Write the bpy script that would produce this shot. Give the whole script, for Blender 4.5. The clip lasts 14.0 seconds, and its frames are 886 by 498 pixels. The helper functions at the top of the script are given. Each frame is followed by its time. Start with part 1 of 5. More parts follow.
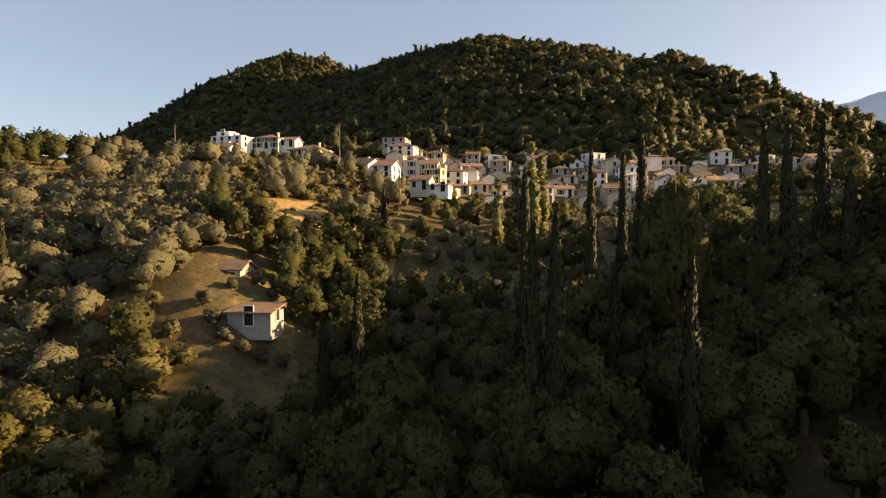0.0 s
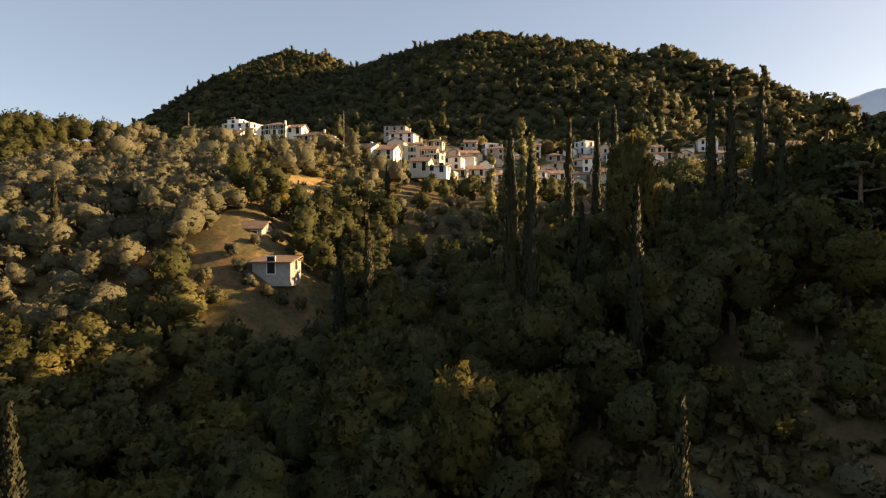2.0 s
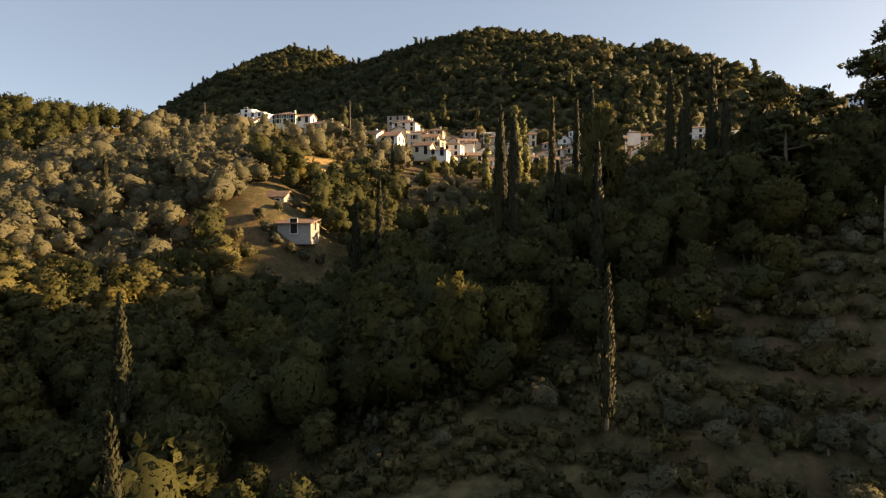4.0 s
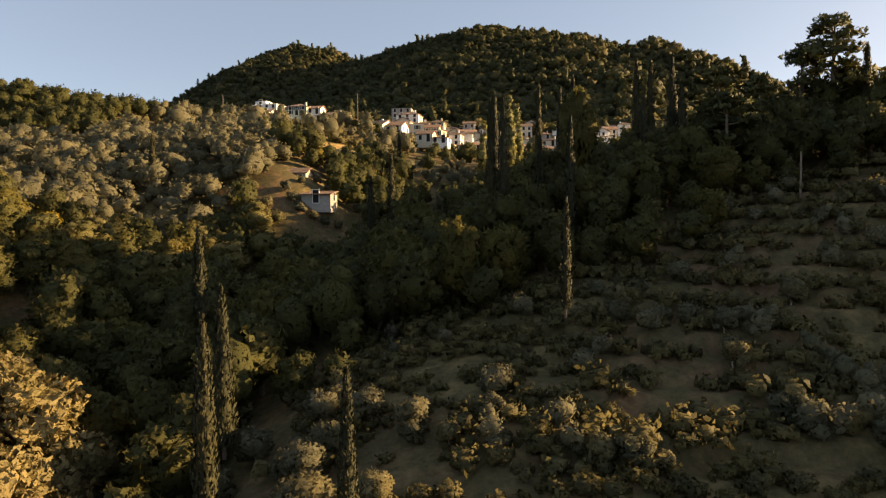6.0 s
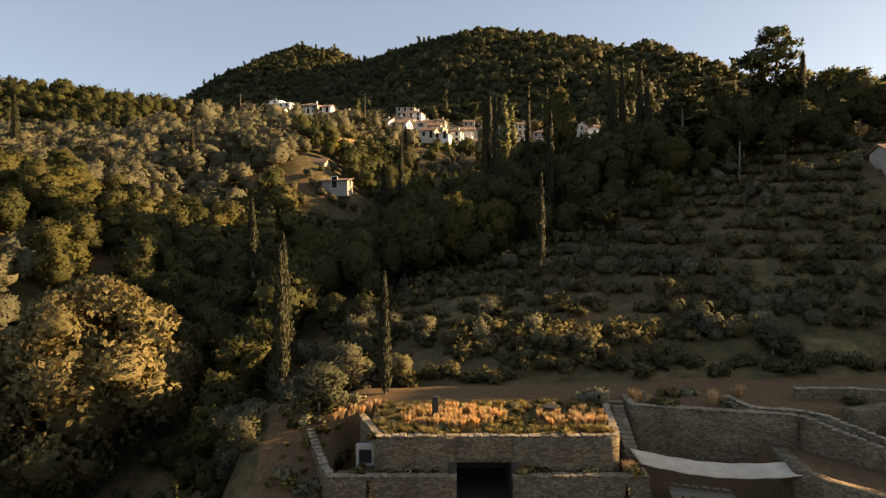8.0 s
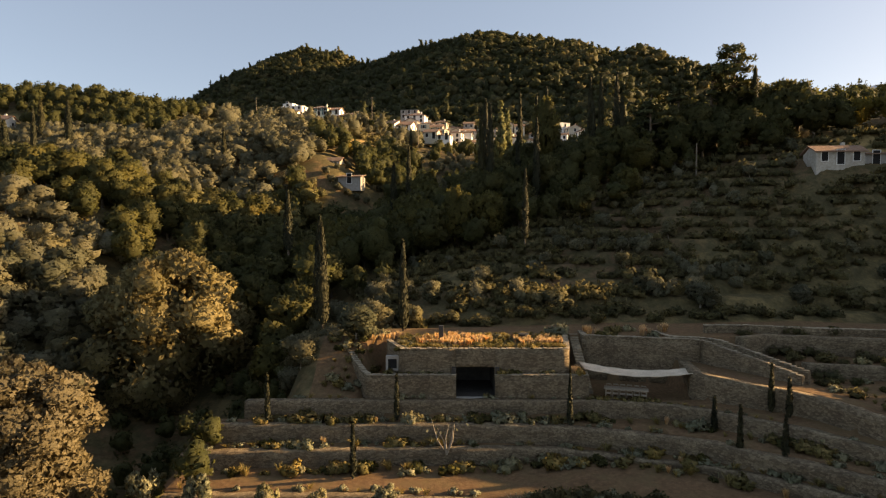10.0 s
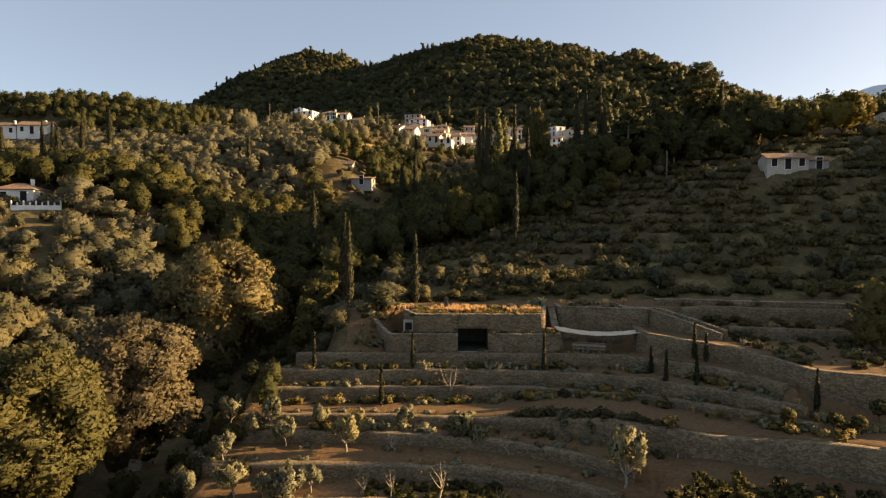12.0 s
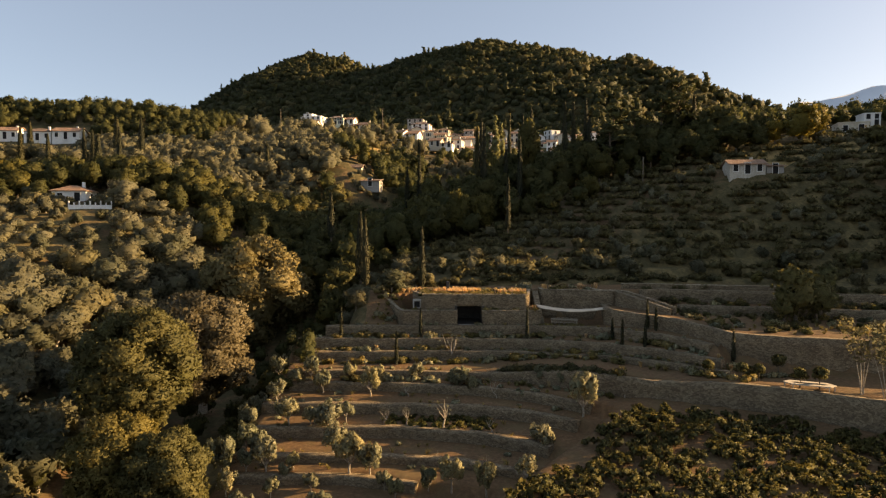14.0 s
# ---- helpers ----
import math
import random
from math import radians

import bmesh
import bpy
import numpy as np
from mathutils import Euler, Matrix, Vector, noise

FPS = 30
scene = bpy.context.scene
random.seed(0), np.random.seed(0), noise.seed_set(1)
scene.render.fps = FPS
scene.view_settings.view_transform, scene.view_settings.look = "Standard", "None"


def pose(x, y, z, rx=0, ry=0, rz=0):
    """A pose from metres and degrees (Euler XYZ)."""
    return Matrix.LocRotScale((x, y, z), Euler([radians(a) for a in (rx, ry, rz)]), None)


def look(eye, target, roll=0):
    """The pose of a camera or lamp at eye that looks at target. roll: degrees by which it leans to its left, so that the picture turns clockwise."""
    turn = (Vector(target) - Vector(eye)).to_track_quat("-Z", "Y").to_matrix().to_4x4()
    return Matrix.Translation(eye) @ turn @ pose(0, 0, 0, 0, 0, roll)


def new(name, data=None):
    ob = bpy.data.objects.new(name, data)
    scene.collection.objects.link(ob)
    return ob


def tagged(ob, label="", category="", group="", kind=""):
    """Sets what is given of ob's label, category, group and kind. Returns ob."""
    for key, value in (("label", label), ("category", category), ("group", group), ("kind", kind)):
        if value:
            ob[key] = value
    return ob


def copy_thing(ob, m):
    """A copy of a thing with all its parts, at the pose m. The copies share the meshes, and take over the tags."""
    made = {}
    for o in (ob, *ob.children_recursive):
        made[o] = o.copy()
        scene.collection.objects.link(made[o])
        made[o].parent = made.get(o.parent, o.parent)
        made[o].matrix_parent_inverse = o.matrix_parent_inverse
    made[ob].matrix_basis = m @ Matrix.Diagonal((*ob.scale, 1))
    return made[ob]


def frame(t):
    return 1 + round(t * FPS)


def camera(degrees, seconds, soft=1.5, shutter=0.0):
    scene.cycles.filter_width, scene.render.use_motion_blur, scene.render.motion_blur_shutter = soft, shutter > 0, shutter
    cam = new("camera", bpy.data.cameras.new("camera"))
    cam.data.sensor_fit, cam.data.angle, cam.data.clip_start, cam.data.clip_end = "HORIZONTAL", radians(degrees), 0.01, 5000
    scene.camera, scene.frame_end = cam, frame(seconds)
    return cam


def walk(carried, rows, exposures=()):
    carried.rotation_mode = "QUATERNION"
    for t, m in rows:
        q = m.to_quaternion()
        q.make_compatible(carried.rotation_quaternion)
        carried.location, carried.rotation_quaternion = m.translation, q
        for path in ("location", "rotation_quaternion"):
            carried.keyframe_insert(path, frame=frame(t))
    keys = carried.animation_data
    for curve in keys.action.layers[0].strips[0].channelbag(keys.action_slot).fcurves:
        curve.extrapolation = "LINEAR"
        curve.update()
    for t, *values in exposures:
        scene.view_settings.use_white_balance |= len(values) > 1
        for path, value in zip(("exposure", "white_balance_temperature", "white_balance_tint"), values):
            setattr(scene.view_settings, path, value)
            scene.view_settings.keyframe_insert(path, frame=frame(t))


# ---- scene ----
cam = camera(73.7, 14.0, soft=1.2)
METRES, DEEP, EYE, TILT, LEAN, TURN = 74.0, 97.0, 36.0, -2.0, 0.0, 0.0
ROWS = [
    (0.0, 0.0, 0.0, 0.0, 0.0, 0.0, -0.0),
    (0.5, 0.0002, -0.0218, -0.0171, -0.02, -0.01, 0.02),
    (1.0, 0.0012, -0.0444, -0.0344, -0.03, -0.05, 0.05),
    (1.5, 0.0023, -0.0665, -0.0506, -0.03, -0.09, 0.11),
    (2.0, 0.0031, -0.0938, -0.0687, -0.03, -0.15, 0.16),
    (2.5, 0.004, -0.1181, -0.0842, -0.01, -0.21, 0.21),
    (3.0, 0.0048, -0.1459, -0.101, 0.03, -0.29, 0.27),
    (5.5, 0.002, -0.3044, -0.1857, 0.14, -0.62, 0.36),
    (6.0, 0.0013, -0.3401, -0.2018, 0.17, -0.68, 0.32),
    (6.5, 0.0004, -0.374, -0.2161, 0.19, -0.69, 0.32),
    (7.0, -0.0006, -0.4145, -0.23, 0.2, -0.69, 0.28),
    (7.5, -0.0014, -0.45, -0.2416, 0.2, -0.66, 0.24),
    (8.0, -0.0028, -0.4889, -0.2528, 0.2, -0.64, 0.19),
    (8.5, -0.0037, -0.525, -0.2627, 0.21, -0.58, 0.17),
    (11.0, -0.0084, -0.7132, -0.2929, 0.3, -0.65, -0.02),
    (11.5, -0.0098, -0.747, -0.2957, 0.31, -0.66, -0.03),
    (12.0, -0.0116, -0.7864, -0.2992, 0.34, -0.66, -0.04),
    (12.5, -0.0129, -0.8202, -0.3022, 0.36, -0.7, -0.04),
    (13.0, -0.0134, -0.8565, -0.3054, 0.35, -0.69, -0.05),
    (13.5, -0.0139, -0.8906, -0.308, 0.36, -0.71, -0.08),
    (14.0, -0.0147, -0.93, -0.3112, 0.35, -0.68, -0.09),
]
walk(cam, [(t, pose(0, 0, EYE, TILT, LEAN, TURN) @ pose(METRES * x, DEEP * y, METRES * z, 90 + pitch * 0.76, roll, yaw * 0.76)) for t, x, y, z, yaw, pitch, roll in ROWS],
     [(0.0, 2.58, 10100, 14), (14.0, 2.58, 10100, 14)])

# ---- sky and sun ----
SUN_AZ, SUN_EL = 11.0, 15.5            # degrees from +x towards +y; above the horizon
sun_way = Vector((math.cos(radians(SUN_AZ)) * math.cos(radians(SUN_EL)),
                  math.sin(radians(SUN_AZ)) * math.cos(radians(SUN_EL)), math.sin(radians(SUN_EL))))
world = bpy.data.worlds.new("sky")
scene.world = world
world.use_nodes = True
wn = world.node_tree.nodes
sky = wn.new("ShaderNodeTexSky")
sky.sky_type, sky.sun_disc = "NISHITA", False
sky.sun_elevation, sky.sun_rotation = radians(SUN_EL), radians(90 - SUN_AZ)
sky.altitude, sky.air_density, sky.dust_density, sky.ozone_density = 700, 0.62, 1.6, 1.6
wn["Background"].inputs["Strength"].default_value = 0.057
haze = wn.new("ShaderNodeMix")            # an even summer haze over the clear sky
haze.data_type = "RGBA"
haze.inputs[0].default_value, haze.inputs[7].default_value = 0.5, (0.88, 1.4, 2.4, 1)
world.node_tree.links.new(sky.outputs[0], haze.inputs[6])
world.node_tree.links.new(haze.outputs[2], wn["Background"].inputs["Color"])
lamp = bpy.data.lights.new("sun", "SUN")
lamp.energy, lamp.angle, lamp.color = 2.45, radians(0.6), (1.0, 0.8, 0.55)
sun = new("sun", lamp)
sun.matrix_world = look(sun_way * 200, (0, 0, 0))

rng = np.random.default_rng(7)


# ---- materials ----
def mat(name, rough=0.9, spec=0.2):
    m = bpy.data.materials.new(name)
    m.use_nodes = True
    nt = m.node_tree
    b = nt.nodes["Principled BSDF"]
    b.inputs["Roughness"].default_value = rough
    b.inputs["Specular IOR Level"].default_value = spec
    return m, nt, b


def node(nt, kind, **sockets):
    n = nt.nodes.new(kind)
    for k, v in sockets.items():
        n.inputs[k].default_value = v
    return n


def noise_tex(nt, scale, detail=4.0, vec=None, rough=0.55):
    n = node(nt, "ShaderNodeTexNoise", Scale=scale, Detail=detail, Roughness=rough)
    if vec is not None:
        nt.links.new(vec, n.inputs["Vector"])
    return n.outputs["Fac"]


def ramp(nt, fac, stops):
    r = nt.nodes.new("ShaderNodeValToRGB")
    e = r.color_ramp.elements
    while len(e) < len(stops):
        e.new(0.5)
    for el, (p, c) in zip(e, stops):
        el.position, el.color = p, (*c, 1)
    nt.links.new(fac, r.inputs[0])
    return r.outputs[0]


def mix(nt, fac, a, b, how="MIX"):
    n = nt.nodes.new("ShaderNodeMix")
    n.data_type, n.blend_type = "RGBA", how
    for sock, v in ((n.inputs[0], fac), (n.inputs[6], a), (n.inputs[7], b)):
        if isinstance(v, (int, float)):
            sock.default_value = v
        elif isinstance(v, tuple):
            sock.default_value = (*v, 1)
        else:
            nt.links.new(v, sock)
    return n.outputs[2]


def place(nt):
    return nt.nodes.new("ShaderNodeNewGeometry").outputs["Position"]


def bump(nt, b, height, strength=0.4, dist=0.05):
    n = node(nt, "ShaderNodeBump", Strength=strength, Distance=dist)
    nt.links.new(height, n.inputs["Height"])
    nt.links.new(n.outputs[0], b.inputs["Normal"])


def leaf_mat(name, dark, mid, light, through_light=0.52, patch=0.25, grain=5.0):
    """Foliage: every leaf, every tree and every few metres of a grove differ a little."""
    dark, mid, light = ((1.05 * c[0], c[1], 0.95 * c[2]) for c in (dark, mid, light))
    dark, light = (tuple(0.55 * u + 0.45 * v for u, v in zip(c, mid)) for c in (dark, light))
    m, nt, b = mat(name, 0.7, 0.2)
    g = nt.nodes.new("ShaderNodeNewGeometry")
    own = nt.nodes.new("ShaderNodeObjectInfo").outputs["Random"]
    col = ramp(nt, g.outputs["Random Per Island"], [(0.0, dark), (0.55, mid), (1.0, light)])
    area = noise_tex(nt, patch, 2.0, g.outputs["Position"])
    tint = ramp(nt, area, [(0.3, (0.76, 0.8, 0.74)), (0.5, (1.0, 1.0, 1.0)), (0.7, (1.13, 1.08, 0.95))])
    col = mix(nt, 1.0, col, tint, "MULTIPLY")
    tree = ramp(nt, own, [(0.0, (0.75, 0.8, 0.75)), (0.5, (1.0, 1.0, 1.0)), (1.0, (1.2, 1.1, 0.85))])
    col = mix(nt, 1.0, col, tree, "MULTIPLY")
    fine = noise_tex(nt, grain, 5.0, g.outputs["Position"], 0.8)
    col = mix(nt, 1.0, col, ramp(nt, fine, [(0.34, (0.7, 0.71, 0.7)), (0.5, (1.03, 1.03, 1.03)), (0.66, (1.36, 1.33, 1.28))]), "MULTIPLY")
    nt.links.new(col, b.inputs["Base Color"])
    bump(nt, b, fine, 0.4, 0.6 / grain)
    t = nt.nodes.new("ShaderNodeBsdfTranslucent")
    nt.links.new(col, t.inputs["Color"])
    s = nt.nodes.new("ShaderNodeMixShader")
    s.inputs[0].default_value = through_light
    nt.links.new(b.outputs[0], s.inputs[1])
    nt.links.new(t.outputs[0], s.inputs[2])
    # ragged sprays: small gaps between the leaves of a spray
    gaps = ramp(nt, noise_tex(nt, grain * 0.8, 2.0, g.outputs["Position"], 0.6), [(0.395, (0, 0, 0)), (0.41, (1, 1, 1))])
    clear = nt.nodes.new("ShaderNodeBsdfTransparent")
    e = nt.nodes.new("ShaderNodeMixShader")
    nt.links.new(gaps, e.inputs[0])
    nt.links.new(clear.outputs[0], e.inputs[1])
    nt.links.new(s.outputs[0], e.inputs[2])
    nt.links.new(e.outputs[0], nt.nodes["Material Output"].inputs["Surface"])
    return m


OLIVE = leaf_mat("olive_leaves", (0.09, 0.092, 0.064), (0.15, 0.15, 0.106), (0.215, 0.21, 0.15), 0.56)
SILVER = leaf_mat("young_olive_leaves", (0.17, 0.17, 0.12), (0.27, 0.27, 0.19), (0.38, 0.37, 0.27), 0.42, 0.25, 8.0)
GREEN = leaf_mat("broad_leaves", (0.058, 0.062, 0.027), (0.098, 0.1, 0.042), (0.145, 0.14, 0.06), 0.56)
YELLOW = leaf_mat("turning_leaves", (0.085, 0.078, 0.022), (0.165, 0.138, 0.034), (0.27, 0.205, 0.055))
PLANE = leaf_mat("plane_leaves", (0.13, 0.117, 0.066), (0.19, 0.17, 0.098), (0.27, 0.24, 0.145), 0.4, 0.25, 8.0)
BROWN = leaf_mat("brown_leaves", (0.09, 0.077, 0.05), (0.15, 0.127, 0.082), (0.23, 0.195, 0.13), 0.4, 0.25, 8.0)
CYPRESS = leaf_mat("cypress_leaves", (0.016, 0.019, 0.01), (0.03, 0.032, 0.017), (0.05, 0.048, 0.026), 0.05)
PINE = leaf_mat("pine_needles", (0.025, 0.032, 0.014), (0.055, 0.062, 0.024), (0.11, 0.11, 0.045), 0.15)
POPLAR = leaf_mat("poplar_leaves", (0.11, 0.12, 0.055), (0.19, 0.2, 0.095), (0.28, 0.28, 0.14), 0.35)
SCRUB = leaf_mat("scrub_leaves", (0.068, 0.067, 0.037), (0.12, 0.113, 0.06), (0.2, 0.18, 0.1))
VINE = leaf_mat("vine_leaves", (0.06, 0.062, 0.026), (0.1, 0.097, 0.04), (0.16, 0.145, 0.064), 0.35, 0.25, 8.0)
LIME = leaf_mat("yellow_green_leaves", (0.08, 0.078, 0.034), (0.13, 0.122, 0.054), (0.19, 0.175, 0.08), 0.45, 0.25, 8.0)
WOODS = leaf_mat("hill_woods", (0.04, 0.045, 0.02), (0.068, 0.07, 0.03), (0.1, 0.098, 0.042), 0.4, 0.03, 1.6)
GRASS = leaf_mat("dry_grass", (0.40, 0.26, 0.14), (0.58, 0.40, 0.24), (0.76, 0.60, 0.42), 0.5)
TUFT = leaf_mat("mixed_grass", (0.09, 0.085, 0.035), (0.20, 0.165, 0.07), (0.38, 0.28, 0.13), 0.35)


def bark_mat(name, a, c):
    m, nt, b = mat(name, 0.95, 0.1)
    p = place(nt)
    n = noise_tex(nt, 9.0, 6.0, p)
    nt.links.new(ramp(nt, n, [(0.3, a), (0.7, c)]), b.inputs["Base Color"])
    bump(nt, b, n, 0.7, 0.03)
    return m


BARK = bark_mat("bark", (0.06, 0.045, 0.032), (0.19, 0.15, 0.11))
PALE_BARK = bark_mat("pale_bark", (0.16, 0.13, 0.10), (0.42, 0.36, 0.28))

m, nt, b = mat("hillside_earth", 0.98, 0.08)
p = place(nt)
big = noise_tex(nt, 0.055, 5.0, p)
fine = noise_tex(nt, 1.7, 8.0, p, 0.7)
soil = ramp(nt, fine, [(0.25, (0.08, 0.049, 0.028)), (0.55, (0.145, 0.09, 0.05)), (0.8, (0.23, 0.15, 0.085))])
straw = ramp(nt, fine, [(0.25, (0.09, 0.07, 0.032)), (0.6, (0.19, 0.14, 0.065)), (0.85, (0.30, 0.22, 0.11))])
scrubby = ramp(nt, fine, [(0.3, (0.052, 0.045, 0.021)), (0.7, (0.12, 0.095, 0.048))])
col = mix(nt, ramp(nt, big, [(0.42, (0, 0, 0)), (0.56, (1, 1, 1))]), soil, straw)
mid = noise_tex(nt, 0.35, 6.0, p, 0.65)
col = mix(nt, ramp(nt, mid, [(0.40, (0, 0, 0)), (0.55, (1, 1, 1))]), col, scrubby)
nt.links.new(col, b.inputs["Base Color"])
bump(nt, b, fine, 0.8, 0.12)
EARTH = m

m, nt, b = mat("forest_floor", 0.98, 0.05)
p = place(nt)
n = noise_tex(nt, 0.5, 6.0, p, 0.7)
nt.links.new(ramp(nt, n, [(0.3, (0.03, 0.03, 0.014)), (0.7, (0.07, 0.062, 0.03))]), b.inputs["Base Color"])
bump(nt, b, n, 1.0, 0.6)
UNDER = m

m, nt, b = mat("mown_straw", 0.97, 0.08)
p = place(nt)
fine = noise_tex(nt, 1.7, 8.0, p, 0.7)
col = ramp(nt, fine, [(0.25, (0.17, 0.115, 0.05)), (0.55, (0.34, 0.225, 0.095)), (0.8, (0.46, 0.32, 0.15))])
col = mix(nt, ramp(nt, noise_tex(nt, 0.25, 5.0, p), [(0.5, (0, 0, 0)), (0.6, (1, 1, 1))]), col, (0.10, 0.085, 0.04))
nt.links.new(col, b.inputs["Base Color"])
bump(nt, b, fine, 0.8, 0.12)
STRAW = m

m, nt, b = mat("tilled_earth", 0.97, 0.08)
p = place(nt)
fine = noise_tex(nt, 2.6, 9.0, p, 0.7)
blot = noise_tex(nt, 0.5, 4.0, p)
col = ramp(nt, fine, [(0.25, (0.083, 0.047, 0.025)), (0.55, (0.16, 0.095, 0.052)), (0.85, (0.27, 0.172, 0.1))])
col = mix(nt, ramp(nt, blot, [(0.45, (0, 0, 0)), (0.7, (0.7, 0.7, 0.7))]), col, (0.14, 0.1, 0.05))
nt.links.new(col, b.inputs["Base Color"])
bump(nt, b, fine, 0.8, 0.08)
TILLED = m


def stone_mat(name, a, c, joint, scale=2.6):
    """Dry rubble stone: cells for the stones, dark joints, lichen and dust at a larger size."""
    m, nt, b = mat(name, 0.93, 0.15)
    p = place(nt)
    mp = node(nt, "ShaderNodeMapping", Scale=(1.0, 1.0, 1.9))
    nt.links.new(p, mp.inputs["Vector"])
    wob = nt.nodes.new("ShaderNodeTexNoise")
    wob.inputs["Scale"].default_value = 3.0
    nt.links.new(mp.outputs[0], wob.inputs["Vector"])
    vec = mix(nt, 0.12, mp.outputs[0], wob.outputs["Color"])
    cell = node(nt, "ShaderNodeTexVoronoi", Scale=scale)
    edge = node(nt, "ShaderNodeTexVoronoi", Scale=scale)
    edge.feature = "DISTANCE_TO_EDGE"
    nt.links.new(vec, cell.inputs["Vector"])
    nt.links.new(vec, edge.inputs["Vector"])
    sep = nt.nodes.new("ShaderNodeSeparateColor")
    nt.links.new(cell.outputs["Color"], sep.inputs[0])
    col = ramp(nt, sep.outputs[0], [(0.0, a), (0.5, tuple((u + v) / 2 for u, v in zip(a, c))), (1.0, c)])
    grain = noise_tex(nt, 14.0, 6.0, p)
    col = mix(nt, 0.5, col, ramp(nt, grain, [(0.3, (0.5, 0.5, 0.5)), (0.7, (1.25, 1.22, 1.18))]), "MULTIPLY")
    stain = noise_tex(nt, 0.6, 4.0, p)
    col = mix(nt, 1.0, col, ramp(nt, stain, [(0.3, (0.72, 0.7, 0.66)), (0.65, (1.1, 1.08, 1.0))]), "MULTIPLY")
    gap = ramp(nt, edge.outputs["Distance"], [(0.0, (0, 0, 0)), (0.06, (1, 1, 1))])
    col = mix(nt, gap, joint, col)
    nt.links.new(col, b.inputs["Base Color"])
    bump(nt, b, mix(nt, 0.35, gap, grain), 0.9, 0.05)
    return m


STONE = stone_mat("rubble_stone", (0.14, 0.105, 0.073), (0.30, 0.235, 0.162), (0.075, 0.055, 0.037), 5.2)
COPING = stone_mat("coping_stone", (0.26, 0.215, 0.16), (0.42, 0.355, 0.27), (0.17, 0.135, 0.1), 2.4)


def plain_mat(name, a, c, scale=3.0, rough=0.85, spec=0.2):
    m, nt, b = mat(name, rough, spec)
    p = place(nt)
    n = noise_tex(nt, scale, 6.0, p, 0.65)
    big = noise_tex(nt, scale * 0.12, 3.0, p)
    col = ramp(nt, n, [(0.3, a), (0.7, c)])
    col = mix(nt, 1.0, col, ramp(nt, big, [(0.3, (0.8, 0.79, 0.77)), (0.7, (1.05, 1.05, 1.04))]), "MULTIPLY")
    nt.links.new(col, b.inputs["Base Color"])
    bump(nt, b, n, 0.25, 0.02)
    return m


WHITE = plain_mat("limewash", (0.68, 0.67, 0.64), (0.82, 0.81, 0.78))
CREAM = plain_mat("cream_render", (0.52, 0.46, 0.36), (0.66, 0.59, 0.47))
GREYWALL = plain_mat("bare_render", (0.26, 0.24, 0.22), (0.38, 0.36, 0.33))
MINT = plain_mat("pale_green_render", (0.50, 0.56, 0.47), (0.6, 0.66, 0.56))
OLDWALL = plain_mat("old_limewash", (0.36, 0.32, 0.27), (0.56, 0.52, 0.45))
# near-black colour that stands in for the shade inside the house
GLOOM = plain_mat("interior_gloom", (0.05, 0.045, 0.04), (0.09, 0.08, 0.07))
DARK = plain_mat("dark_opening", (0.012, 0.012, 0.012), (0.03, 0.028, 0.026))
WOOD = plain_mat("weathered_wood", (0.13, 0.105, 0.08), (0.24, 0.20, 0.155), 8.0)
TABLEWOOD = plain_mat("grey_table_wood", (0.22, 0.18, 0.13), (0.34, 0.28, 0.21), 8.0)
PALEWOOD = plain_mat("pale_wood", (0.45, 0.38, 0.30), (0.62, 0.54, 0.44), 6.0)
SHUTTER = plain_mat("blue_green_paint", (0.05, 0.10, 0.12), (0.09, 0.16, 0.18))
CONCRETE = plain_mat("poured_concrete", (0.34, 0.31, 0.27), (0.48, 0.44, 0.39))
REED = plain_mat("reed_matting", (0.52, 0.42, 0.32), (0.72, 0.61, 0.48), 9.0)
STEEL = plain_mat("dark_steel", (0.03, 0.028, 0.026), (0.06, 0.055, 0.05), 9.0, 0.5, 0.4)

m, nt, b = mat("clay_tiles", 0.9, 0.15)
p = place(nt)
n = noise_tex(nt, 1.2, 6.0, p, 0.7)
col = ramp(nt, n, [(0.25, (0.17, 0.105, 0.075)), (0.5, (0.26, 0.17, 0.12)), (0.75, (0.36, 0.27, 0.205))])
own = nt.nodes.new("ShaderNodeObjectInfo").outputs["Random"]
col = mix(nt, 1.0, col, ramp(nt, own, [(0.0, (0.7, 0.72, 0.75)), (1.0, (1.15, 1.05, 1.0))]), "MULTIPLY")
nt.links.new(col, b.inputs["Base Color"])
wave = node(nt, "ShaderNodeTexWave", Scale=1.6)
nt.links.new(p, wave.inputs["Vector"])
bump(nt, b, wave.outputs["Fac"], 0.6, 0.06)
TILES = m

# pale blue-grey base colour carries the haze of distance
m, nt, b = mat("haze_toned_slope", 1.0, 0.0)
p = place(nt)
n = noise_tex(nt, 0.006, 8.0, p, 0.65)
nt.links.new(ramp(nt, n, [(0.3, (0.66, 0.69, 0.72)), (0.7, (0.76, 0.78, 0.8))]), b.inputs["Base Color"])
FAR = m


# ---- landform ----
def soft(v, a, c):
    s = np.clip((v - a) / (c - a), 0, 1)
    return s * s * (3 - 2 * s)


